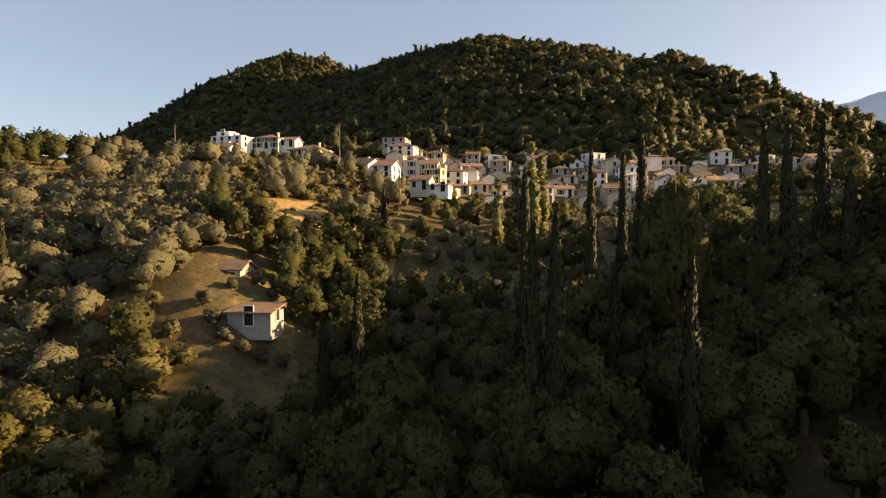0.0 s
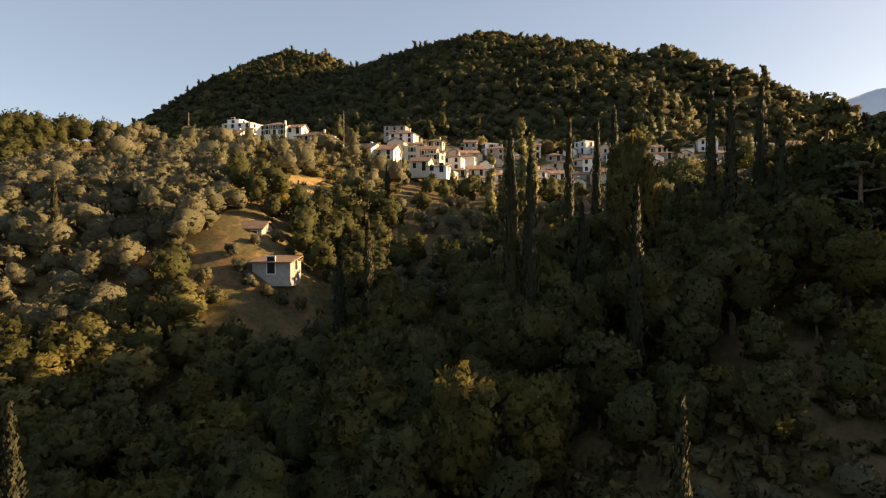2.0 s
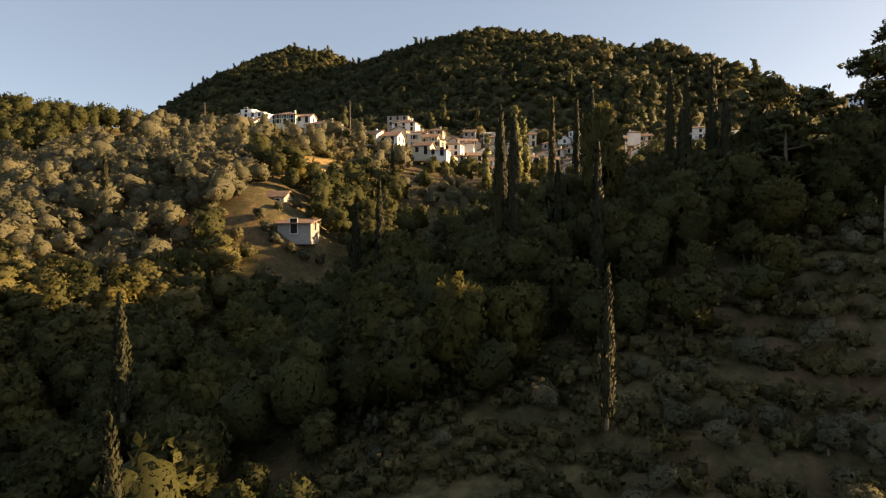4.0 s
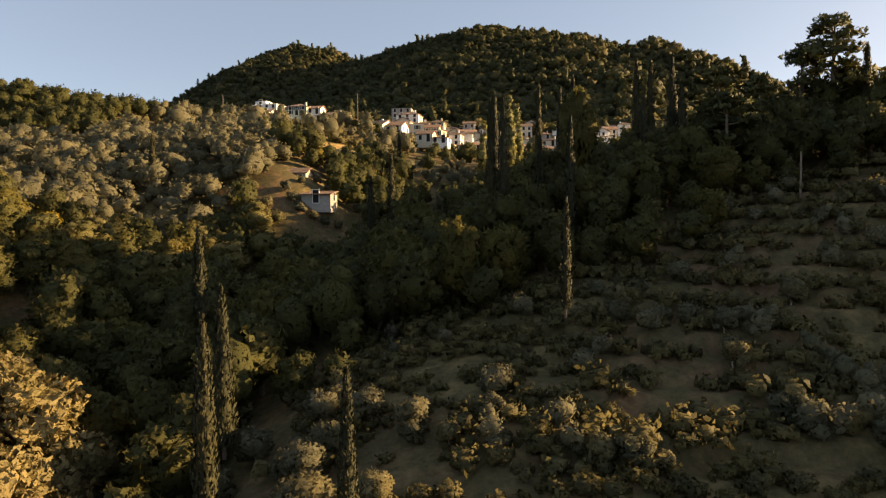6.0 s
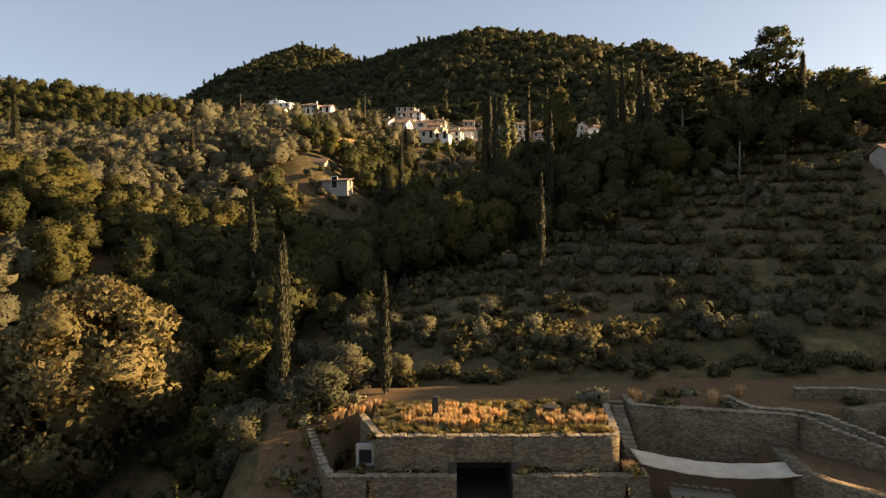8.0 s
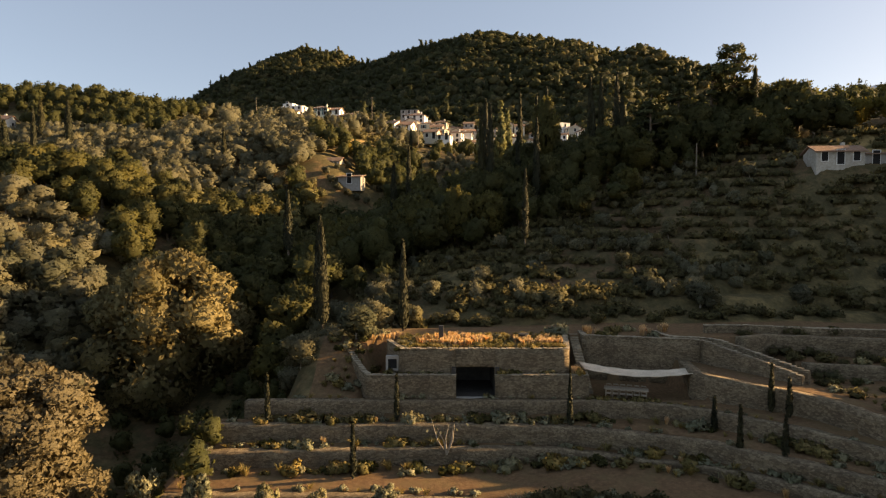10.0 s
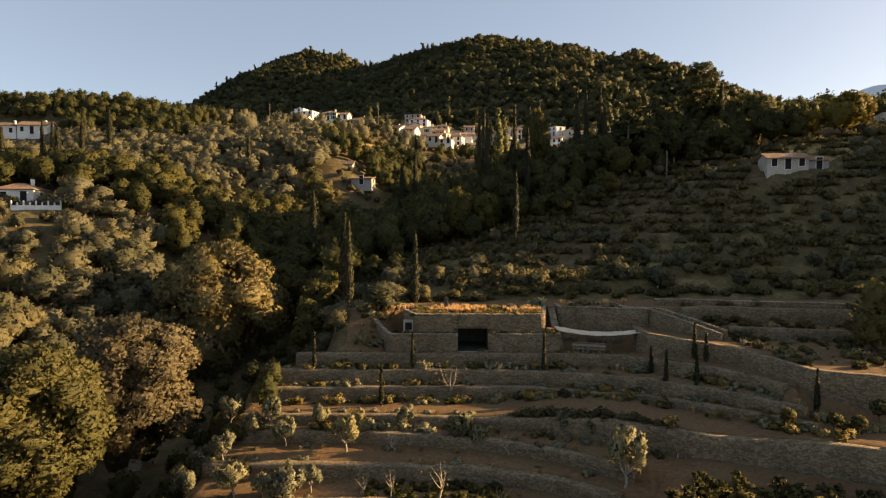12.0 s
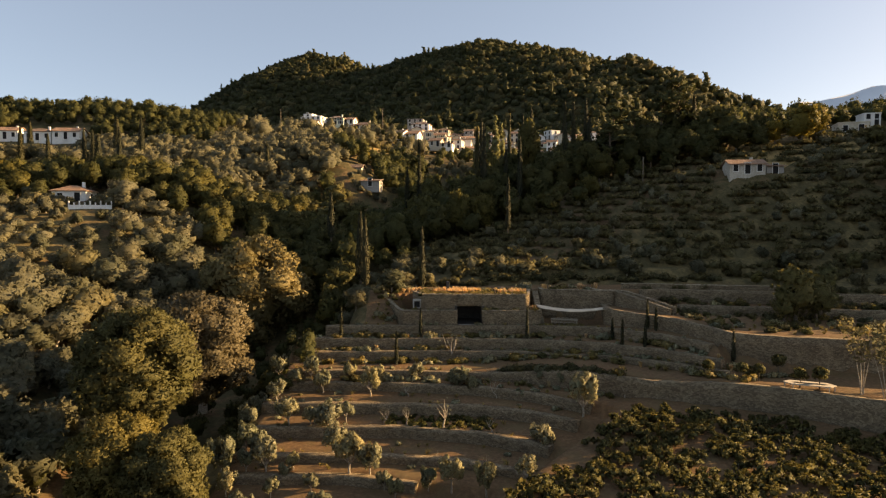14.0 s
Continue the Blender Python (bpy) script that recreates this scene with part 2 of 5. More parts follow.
ACROSS = (-190, -110, -60, -30, -10, 10, 30, 60, 110, 190)
ALONG = (-400, -100, -45, -20, 0, 25, 50, 80, 115, 155, 200)
HEIGHT = (  # the valley's sections, from the mouth to the village
    (20, -5, -12, -22, -24, -22, -20, -18, -12, 0),
    (18, 6, -2, -12, -12, -9, -8, -6, -4, 4),
    (20, 8, 1, -9, -6, -4, -2, 0, 3, 10),
    (24, 10, 5, -7, 0, 1, 4, 5, 8, 15),
    (28, 14, 11, -4, 5, 8, 8.5, 9, 14, 20),
    (30, 22, 20, 8, 10, 15, 20, 26, 34, 37),
    (34, 30, 25, 16, 13, 21, 28, 35, 39, 46),
    (42, 37, 36, 35, 25, 27, 33, 39, 45, 55),
    (54, 53, 46, 44, 39, 36, 37, 42, 46, 50),
    (48, 49, 54, 53, 49, 43, 41, 43, 45, 50),
    (34, 44, 55, 60, 59, 57, 57, 57, 57, 60),
)


def cubic(v, knots):
    """Index and four Catmull-Rom weights on uneven knots."""
    k = np.asarray(knots, float)
    i = np.clip(np.searchsorted(k, v) - 1, 0, len(k) - 2)
    s = np.clip((v - k[i]) / (k[i + 1] - k[i]), 0, 1)
    idx = [np.clip(i + d, 0, len(k) - 1) for d in (-1, 0, 1, 2)]
    h = k[i + 1] - k[i]
    m0 = h / np.maximum(k[i + 1] - k[idx[0]], 1e-6)
    m1 = h / np.maximum(k[idx[3]] - k[i], 1e-6)
    h00, h10, h01, h11 = 2*s**3 - 3*s**2 + 1, s**3 - 2*s**2 + s, -2*s**3 + 3*s**2, s**3 - s**2
    return idx, (-h10 * m0, h00 - h11 * m1, h01 + h10 * m0, h11 * m1)


def valley(x, y):
    H = np.array(HEIGHT, float)
    ix, wx = cubic(x, ACROSS)
    iy, wy = cubic(y, ALONG)
    return sum(wy[a] * wx[c] * H[iy[a], ix[c]] for a in range(4) for c in range(4))


RIDGE = ((-335, 640, 141), (-294, 640, 162), (-263, 640, 180), (-233, 640, 198), (-204, 645, 209), (-165, 637, 216), (-119, 586, 197),
         (-87, 560, 182), (-50, 552, 186), (8, 511, 188), (43, 478, 184), (75, 451, 174), (103, 427, 164), (115, 410, 156), (128, 379, 140),
         (138, 354, 134), (150, 341, 125), (162, 331, 117), (175, 326, 109), (198, 319, 100), (224, 312, 90), (330, 270, 82))


def hill(x, y):
    best = np.full(np.shape(x), -1e3)
    for (ax, ay, az), (cx, cy, cz) in zip(RIDGE, RIDGE[1:]):
        dx, dy = cx - ax, cy - ay
        s = np.clip(((x - ax) * dx + (y - ay) * dy) / (dx * dx + dy * dy), 0, 1)
        d = np.hypot(x - ax - s * dx, y - ay - s * dy)
        best = np.maximum(best, az + s * (cz - az) - (0.53 + 0.3 * soft(-x, 190, 240) + 0.3 * soft(x, 95, 130)) * (np.sqrt(d * d + 100) - 10))
    return best


def waves(x, y, size):
    """Gentle unevenness of a given size, from a few sines."""
    return (np.sin(x / size + 1.3 * np.sin(y / size * 0.7)) + np.sin(y / size * 1.1 + 1.7 * np.sin(x / size * 0.6 + 2)) +
            0.5 * np.sin((x + y) / size * 2.3) + 0.5 * np.sin((x - 1.4 * y) / size * 1.9 + 1)) / 3


EDGES = (  # terrace walls in plan, from the house down: the ground's level above, and the line of the wall
    (3.1, (-60, -17.1), (10, -17.1), (15, -17.9), (18.1, -20), (20.2, -22), (23, -24.6), (25.4, -28), (26.9, -32), (27.6, -29.5), (28.4, -30.2), (32.8, -31.5), (39.5, -33), (80, -44.2)),
    (1.9, (-60, -19.3), (3, -19.2), (9.6, -19.9), (13.9, -21.6), (17, -23.4), (18.8, -25.4), (22, -28.2), (25, -31.5), (26.5, -33.2), (28, -31.2), (32.8, -31.7), (39.5, -33.2), (80, -44.4)),
    (0.7, (-60, -22), (-19, -21.8), (-13.6, -21.2), (-5, -20.8), (7.6, -20.8), (11.4, -22.3), (15.8, -24.5), (18.4, -26.7), (21.6, -29.6), (24.5, -32.3), (27, -34.6), (29, -33.2), (33, -32.8), (39.5, -33.8), (80, -44.8)),
    (-0.4, (-60, -25.5), (-6.7, -26), (4, -27), (8, -28.2), (12, -30), (14.6, -31.8), (17.7, -33.8), (21.1, -35.3), (26, -37.1), (29.2, -38.3), (33.5, -41), (80, -66)),
    (-1.1, (-60, -28), (-8, -28), (2, -29.5), (8, -32), (13, -36), (16, -42)),
    (-2.0, (-60, -33), (-10, -32.5), (2, -33.3), (7, -35), (12, -38.5), (16, -46)),
    (-3.0, (-60, -37), (-5, -36.5), (2, -38), (7, -40.5), (12, -46)),
    (-4.0, (-60, -40.6), (-7, -40.8), (0, -41.8), (5, -44), (10, -52)),
    (-4.6, (-60, -43.3), (-9, -43.6), (-4, -45), (2, -47), (10, -55)),
    (-5.3, (-60, -46.4), (-4, -47.2), (0, -48.2), (10, -58)),
    (-6.2, (-60, -51), (0, -52), (10, -64)),
)


RAMP = ((18.9, -16.8), (20.3, -18.3), (22, -19.6), (24, -21), (25.5, -23), (26.6, -26), (28.4, -30), (32.8, -31.3), (39.5, -32.8), (80, -44))   # wall beside the patio and the lane
YARD = ((-6, -9.1), (12, -10.2), (21.5, -12.2), (25, -11.8), (28.4, -10.5), (48, -15), (80, -24))                                              # edge of the upper yard


def ramp_y(x):
    return np.interp(x, [p[0] for p in RAMP], [p[1] for p in RAMP])


def yard_y(x):
    return np.interp(x, [p[0] for p in YARD], [p[1] for p in YARD])


def lane(x):
    """Height of the earth lane between the two walls."""
    return np.interp(x, (19, 22, 25.5, 28.4, 33, 80), (5.3, 5.05, 4.95, 4.65, 4.5, 4.3))


def edge_y(k, x):
    pts = EDGES[k][1:]
    return np.interp(x, [p[0] for p in pts], [p[1] for p in pts])


def behind(line, x):
    """How far behind a wall's face (in y) the ground may rise, so that it stays inside the wall."""
    s = np.abs(line(x + 0.4) - line(x - 0.4)) / 0.8
    return 0.15 + 0.62 * np.sqrt(1 + np.minimum(s, 3.5) ** 2)


def level(k, x):
    """The ground just above wall k: the upper terraces rise a little to the east."""
    z = EDGES[k][0] if k < len(EDGES) else -7.4
    x = np.asarray(x, float)
    if k == 3:
        return z + 1.2 * soft(x, 2, 15) + 0.4 * soft(x, 19, 26)
    return z + {0: 0.4, 1: 0.6, 2: 0.9}.get(k, 0) * soft(x, 9, 24)


def steps(x, y):
    z = np.where((x > 19.2) & (y > ramp_y(x) + behind(ramp_y, x)), lane(x), level(0, x) + 0 * x)
    z = np.where((x > 28.5) & (y > yard_y(x) - 3.4), 5.5, z)
    z = np.where((x > 24) & (y > yard_y(x) + 0.75), 6.9 + 0.008 * (x - 10), z)
    for k in range(len(EDGES)):
        below = level(k + 1, x) + 0 * x
        if k >= 4:
            below = below - 0.05 * np.maximum(0, edge_y(k, x) - y)
        z = np.where(y < edge_y(k, x) + behind(lambda v: edge_y(k, v), x), below, z)
    vines = -1.25 + 0.10 * (y + 40) - 0.04 * (x - 20) * 0
    edge = 16.8 + (y + 35.5) * 0.91
    w = soft(x, edge - 2.2, edge + 0.6) * soft(-y, 30, 36) * (y < edge_y(3, x) + 0.5)
    return z * (1 - w) + vines * w


def ground(x, y):
    x, y = np.asarray(x, float), np.asarray(y, float)
    z = valley(x, y) + 4.0 * np.exp(-((x + 23) / 13) ** 2 - ((y - 66) / 9) ** 2) + 0.5 * waves(x, y, 9.0) + 0.2 * waves(x + 30, y, 3.1)
    # dry-stone terraces on the eastern slope
    q = z / 1.5
    f = q - np.floor(q)
    t = 1.5 * (np.floor(q) + soft(f, 0.72, 1.0))
    z = z + (t - z) * 0.85 * soft(x, 0, 8) * (1 - soft(x, 85, 110)) * soft(y, -5, 2) * (1 - soft(y, 40, 55))
    h = hill(x, y) + 5 * waves(x, y, 40.0) * soft(y, 220, 300)
    z = np.where(h > z, h, z) + 2.5 * np.exp(-np.abs(h - z) / 5)
    z = np.where(y > 200, z, z - 2.5 * np.exp(-np.abs(h - z) / 5) * (1 - soft(y, 150, 200)))
    # the level yard and the road behind the house, the house floor, the patio and the lane
    yard = 6.9 + 0.008 * (x - 10)
    w = soft(x, -12, -6) * (1 - soft(x, 60, 80)) * (y > yard_y(x) + 0.75) * (1 - soft(y, -5.0, -1.5))
    z = z * (1 - w) + yard * w
    low = np.where((x > 19.2) & (y > ramp_y(x) + behind(ramp_y, x)), lane(x), 3.1)
    low = np.where((x > 28.5) & (y > yard_y(x) - 3.4), 5.5, low)
    w = (x > -5.4) * (1 - soft(x, 60, 80)) * (y <= yard_y(x) + 0.75) * (y > -17.5)
    z = z * (1 - w) + low * w
    w = soft(x, -15.5, -12) * (1 - soft(x, -7.5, -6.5)) * soft(-y, 6, 8) * (y > -17.3)
    z = z * (1 - w) + w * (3.1 + 3.6 * soft(y, -16, -8))
    # the garden terraces
    w = soft(x, -22, -19.3) * (1 - soft(x, 64, 80)) * (1 - soft(y, -17.2, -16.9)) * soft(y, -70, -56)
    return z * (1 - w) + steps(x, y) * w


def spaced(*runs):
    out = [runs[0][0]]
    for a, c, s in runs:
        out += list(np.linspace(a, c, max(2, int(round((c - a) / s)) + 1))[1:])
    return np.array(out)


# ---- mesh helpers ----
def arrays_mesh(name, verts, quads, material, smooth=False, normals=None):
    me = bpy.data.meshes.new(name)
    verts = np.asarray(verts, np.float32)
    quads = np.asarray(quads, np.int32)
    n, k = quads.shape
    me.vertices.add(len(verts))
    me.vertices.foreach_set("co", verts.ravel())
    me.loops.add(n * k)
    me.loops.foreach_set("vertex_index", quads.ravel())
    me.polygons.add(n)
    me.polygons.foreach_set("loop_start", np.arange(0, n * k, k, dtype=np.int32))
    me.polygons.foreach_set("loop_total", np.full(n, k, np.int32))
    if smooth:
        me.polygons.foreach_set("use_smooth", np.ones(n, bool))
    me.update(calc_edges=True)
    if normals is not None:
        a = me.attributes.new("custom_normal", "FLOAT_VECTOR", "POINT")
        a.data.foreach_set("vector", np.asarray(normals, np.float32).ravel())
    me.materials.append(material)
    return me


def bm_mesh(name, bm, material, smooth=False):
    me = bpy.data.meshes.new(name)
    bmesh.ops.recalc_face_normals(bm, faces=bm.faces)
    bm.to_mesh(me)
    bm.free()
    if smooth:
        for f in me.polygons:
            f.use_smooth = True
    me.materials.append(material)
    return me


def part(name, bm, material, parent, label=""):
    me = bm if isinstance(bm, bpy.types.Mesh) else bm_mesh(name, bm, material)
    ob = new(name, me)
    ob.parent = parent
    if label:
        tagged(ob, label)
    return ob


def box(bm, x0, y0, z0, x1, y1, z1, bevel=0.0):
    r = bmesh.ops.create_cube(bm, size=1.0, matrix=Matrix.LocRotScale(
        ((x0 + x1) / 2, (y0 + y1) / 2, (z0 + z1) / 2), None, (abs(x1 - x0), abs(y1 - y0), abs(z1 - z0))))
    if bevel:
        edges = {e for v in r["verts"] for e in v.link_edges}
        bmesh.ops.bevel(bm, geom=list(edges), offset=bevel, segments=1, affect="EDGES")
    return r["verts"]


def boxed(*a, bevel=0.0):
    bm = bmesh.new()
    box(bm, *a, bevel=bevel)
    return bm


# ---- ground ----
xs = spaced((-2600, -400, 220), (-400, -200, 12), (-200, -60, 2.6), (-60, -26, 1.4), (-26, 66, 0.8), (66, 130, 2.2), (130, 420, 9), (420, 2600, 240))
ys = spaced((-1800, -400, 200), (-400, -110, 20), (-110, -60, 3), (-60, 2, 0.6), (2, 70, 1.2), (70, 215, 2.6), (215, 760, 9), (760, 4200, 260))
X, Y = np.meshgrid(xs, ys)
Z = ground(X, Y)
nx, ny = len(xs), len(ys)
far = np.maximum(np.maximum(np.abs(X) - 450, 0), np.maximum(np.maximum(Y - 800, -300 - Y), 0))
Z = Z + (-40 - Z) * soft(far, 0, 500)
i = np.arange(nx * ny).reshape(ny, nx)
quads = np.stack([i[:-1, :-1], i[:-1, 1:], i[1:, 1:], i[1:, :-1]], -1).reshape(-1, 4)
me = arrays_mesh("ground", np.stack([X, Y, Z], -1).reshape(-1, 3), quads, EARTH, True)
me.materials.append(TILLED)
cx, cy = X[:-1, :-1].ravel(), Y[:-1, :-1].ravel()
tilled = (cx > -20) & (cx < 64) & (cy < -16.9) & (cy > -64)
tilled |= (cx > -12) & (cx < 44) & (cy > -17.4) & (cy < -4)
field = (cx > -44) & (cx < -8) & (cy > 82) & (cy < 106)
field |= (cx > 56) & (cx < 84) & (cy > 27) & (cy < 40)
me.materials.append(STRAW)
me.materials.append(UNDER)
me.polygons.foreach_set("material_index", tilled.astype(np.int32) + 2 * field.astype(np.int32) + 3 * ((cy > 206) | (cx < -190)).astype(np.int32))
tagged(new("ground", me), "dry terraced hillside of brown earth and straw-coloured grass", "ground", kind="structure")

# far mountain beyond the eastern shoulder; its haze is put into the material's colour
mx = np.linspace(500, 4200, 90)
top = 300 + 345 * soft(mx, 1300, 1900) + 0.24 * np.maximum(mx - 1900, 0) + 14 * waves(mx, mx * 0, 60.0)
mv, prof = [], ((-900, 0.0), (-500, 0.35), (-200, 0.75), (0, 1.0), (300, 0.6), (900, 0.0))
for x, h in zip(mx, top):
    for dy, f in prof:
        mv.append((x, 3000 + dy + 60 * math.sin(x / 130), -60 + (h + 60) * f + 12 * math.sin(x / 47 + dy)))
i = np.arange(len(mv)).reshape(len(mx), len(prof))
quads = np.stack([i[:-1, :-1], i[1:, :-1], i[1:, 1:], i[:-1, 1:]], -1).reshape(-1, 4)
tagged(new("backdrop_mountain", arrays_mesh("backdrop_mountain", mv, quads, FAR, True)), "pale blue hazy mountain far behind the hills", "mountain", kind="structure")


# ---- plants: shapes ----
def unit(v):
    return v / np.maximum(np.linalg.norm(v, axis=-1, keepdims=True), 1e-9)


def leaves_at(r, pts, out, size, droop=0.0, long=1.5, loose=0.9):
    """Diamond leaf sprays at pts that face roughly outwards. Returns (n, 4, 3)."""
    n = len(pts)
    nor = unit(out + loose * r.normal(size=(n, 3)))
    a = unit(0.5 * out + 0.75 * r.normal(size=(n, 3)) + (0, 0, 0.3 - droop))
    c = unit(np.cross(nor, a))
    nor = np.cross(a, c)
    s = size * r.uniform(0.6, 1.35, (n, 1))
    a, c = a * s * long * 0.5, c * s * 0.5
    bend = nor * s * r.uniform(-0.2, 0.2, (n, 1))
    return np.stack([pts - a, pts - c + bend, pts + a, pts + c + bend], 1)


def shaded(quads, way):
    """Quads (n, 4, 3) with the soft normals (n, 3) or (n, 4, 3) by which they take the light."""
    way = unit(way)
    if way.ndim == 2:
        way = np.repeat(way[:, None], 4, 1)
    return np.concatenate([quads, way], -1)


CUBE = []
for ax in range(3):
    for sg in (-1, 1):
        for u in (-1, 0):
            for v in (-1, 0):
                q = []
                for du, dv in ((0, 0), (1, 0), (1, 1), (0, 1)):
                    w = [0.0, 0.0, 0.0]
                    w[ax], w[(ax + 1) % 3], w[(ax + 2) % 3] = sg, u + du, v + dv
                    q.append(w)
                CUBE.append(q if sg > 0 else q[::-1])
CUBE = unit(np.array(CUBE, float))
BLOCK = []
for ax in range(3):
    for sg in (-1, 1):
        q = []
        for u, w in ((-1, -1), (1, -1), (1, 1), (-1, 1)):
            e = [0.0, 0.0, 0.0]
            e[ax], e[(ax + 1) % 3], e[(ax + 2) % 3] = sg, u, w
            q.append(e)
        BLOCK.append(q if sg > 0 else q[::-1])
BLOCK = unit(np.array(BLOCK, float)) * 1.08


def wobble(p, f=2.6, amount=0.16):
    """A smooth uneven push of points, so that rounded masses become irregular."""
    x, y, z = (p[..., k] for k in range(3))
    out = []
    for k in range(3):
        out.append(amount * (np.sin(f * x + 2.1 * k + 1.9 * np.sin(f * 0.8 * y)) + np.sin(f * 1.3 * z + 1.1 * k + 1.6 * np.sin(f * x * 0.9 + k))) +
                   amount * 0.45 * np.sin(f * 2.7 * (y + 0.6 * z) + 3 * k) * np.sin(f * 2.9 * (x - 0.5 * z) + k))
    return p + np.stack(out, -1)


def cloud(seed, lumps, n, size, core=0.74, rough=False, soft=0.24, **kw):
    """A crown of leaf sprays on the shells of several lumps (x, y, z, rx, ry, rz), with dense shaded insides."""
    r = np.random.default_rng(seed)
    L = np.array(lumps, float)
    area = (L[:, 3] * L[:, 5]) ** 0.9
    pick = r.choice(len(L), int(n * 1.7), p=area / area.sum())
    d = unit(r.normal(size=(len(pick), 3)) + (0, 0, 0.25))
    p = L[pick, :3] + d * L[pick, 3:] * r.uniform(0.84, 1.1, (len(pick), 1))
    inside = np.zeros(len(p), bool)
    for k, l in enumerate(L):
        inside |= (((p - l[:3]) / l[3:]) ** 2).sum(1) < 0.5
    keep = np.where(~inside)[0][:n]
    big = float(np.median(L[:, 3]))
    mid = (L[:, :3] * area[:, None]).sum(0) / area.sum()
    swell = lambda q: wobble(q + seed * 1.7, 1.9 / big, 0.09 * big) - seed * 1.7
    whole = unit(p[keep] - mid)
    q = shaded(leaves_at(r, swell(p[keep]), d[keep], size, **kw), d[keep] + 1.2 * whole + soft * r.normal(size=(len(keep), 3)) + (0, 0, 0.1))
    if core:
        unitball = BLOCK if rough else CUBE
        cores = [shaded(swell(l[:3] + unitball * l[3:] * core * r.uniform(0.9, 1.08)), unitball + 1.2 * unit(l[:3] + unitball * l[3:] - mid)) for l in L]
        q = np.concatenate([q, np.concatenate(cores)])
    return q


def tube(path, radii, sides=6):
    """A tapered limb along a path. Returns quads (n, 4, 3)."""
    path = np.array(path, float)
    rings = []
    for k, p in enumerate(path):
        t = unit(path[min(k + 1, len(path) - 1)] - path[max(k - 1, 0)])
        u = unit(np.cross(t, (0.3, 1.0, 0.2)))
        v = np.cross(t, u)
        a = np.linspace(0, 2 * math.pi, sides, endpoint=False)
        rings.append(p + radii[k] * (np.cos(a)[:, None] * u + np.sin(a)[:, None] * v))
    out = []
    for a, c in zip(rings, rings[1:]):
        for k in range(sides):
            j = (k + 1) % sides
            out.append([a[k], a[j], c[j], c[k]])
    return np.array(out)


def quads_mesh(name, q, material, smooth=True):
    """Quads with coinciding corners joined, so that rounded masses shade smoothly."""
    q = np.asarray(q)
    full = q.reshape(-1, q.shape[-1])
    p = full[:, :3]
    key = np.round(p * 500).astype(np.int64) + 4000000
    key = (key[:, 0] << 44) + (key[:, 1] << 22) + key[:, 2]
    _, first, back = np.unique(key, return_index=True, return_inverse=True)
    return arrays_mesh(name, p[first], back.reshape(-1, 4), material, smooth, full[first, 3:] if q.shape[-1] == 6 else None)


def limbs(seed, trunk_h, spread, top, r0, n, lean=0.3):
    r = np.random.default_rng(seed)
    fork = np.array([r.normal() * lean * 0.4, r.normal() * lean * 0.4, trunk_h])
    out = [tube([(0, 0, -0.4), (r.normal() * 0.06, r.normal() * 0.06, trunk_h * 0.5), fork], [r0 * 1.35, r0, r0 * 0.8])]
    for k in range(n):
        a = 2 * math.pi * (k + r.uniform(0, 0.6)) / n
        end = np.array([math.cos(a) * spread * r.uniform(0.5, 1), math.sin(a) * spread * r.uniform(0.5, 1), top * r.uniform(0.8, 1.0)])
        knee = fork + (end - fork) * 0.45 + r.normal(size=3) * spread * 0.14
        out.append(tube([fork - (0, 0, 0.1), knee, end], [r0 * 0.62, r0 * 0.4, r0 * 0.12], 5))
    return np.concatenate(out)


def olive_shape(seed, n=390, size=0.25, rough=False, core=0.86, count=8):
    """About 3.6 m high, bushy crown of silvery tufts almost to the ground."""
    r = np.random.default_rng(seed)
    lumps = [(0, 0, 1.55, 1.2, 1.2, 1.1)]
    for k in range(count):
        a, d = r.uniform(0, 6.28), r.uniform(0.55, 1.1)
        s = r.uniform(0.42, 0.72)
        lumps.append((math.cos(a) * d, math.sin(a) * d, r.uniform(0.8, 2.75) - 0.25 * d, s * r.uniform(0.8, 1.25), s * r.uniform(0.8, 1.25), s * r.uniform(0.75, 1.1)))
    return cloud(seed, lumps, n, size, core=core, rough=rough, long=1.5, loose=0.75), limbs(seed, 0.8, 0.9, 2.2, 0.09, 4)


def young_olive_shape(seed, n=1300, size=0.15):
    """About 2.9 m high: thin pale forked trunk and upright feathery tufts."""
    r = np.random.default_rng(seed)
    wood = [tube([(0, 0, -0.3), (0.06, 0.03, 0.35), (0.02, -0.03, 0.75)], [0.1, 0.075, 0.065])]
    lumps = []
    for k in range(7):
        a = 6.28 * (k + r.uniform(0, 0.7)) / 7
        d, h = r.uniform(0.35, 0.85), r.uniform(1.35, 2.25)
        c = (math.cos(a) * d, math.sin(a) * d, h)
        wood.append(tube([(0.02, -0.03, 0.7), (c[0] * 0.55, c[1] * 0.55, 1.1), c], [0.05, 0.035, 0.015], 4))
        s = r.uniform(0.26, 0.42)
        lumps.append((*c, s, s, s * 1.35))
        lumps.append((c[0] * 0.8 + r.normal() * 0.15, c[1] * 0.8 + r.normal() * 0.15, h + 0.35, s * 0.75, s * 0.75, s * 1.1))
    return cloud(seed, lumps, n, size, core=0.45, rough=True, long=2.1, droop=-0.9, soft=0.3), np.concatenate(wood)


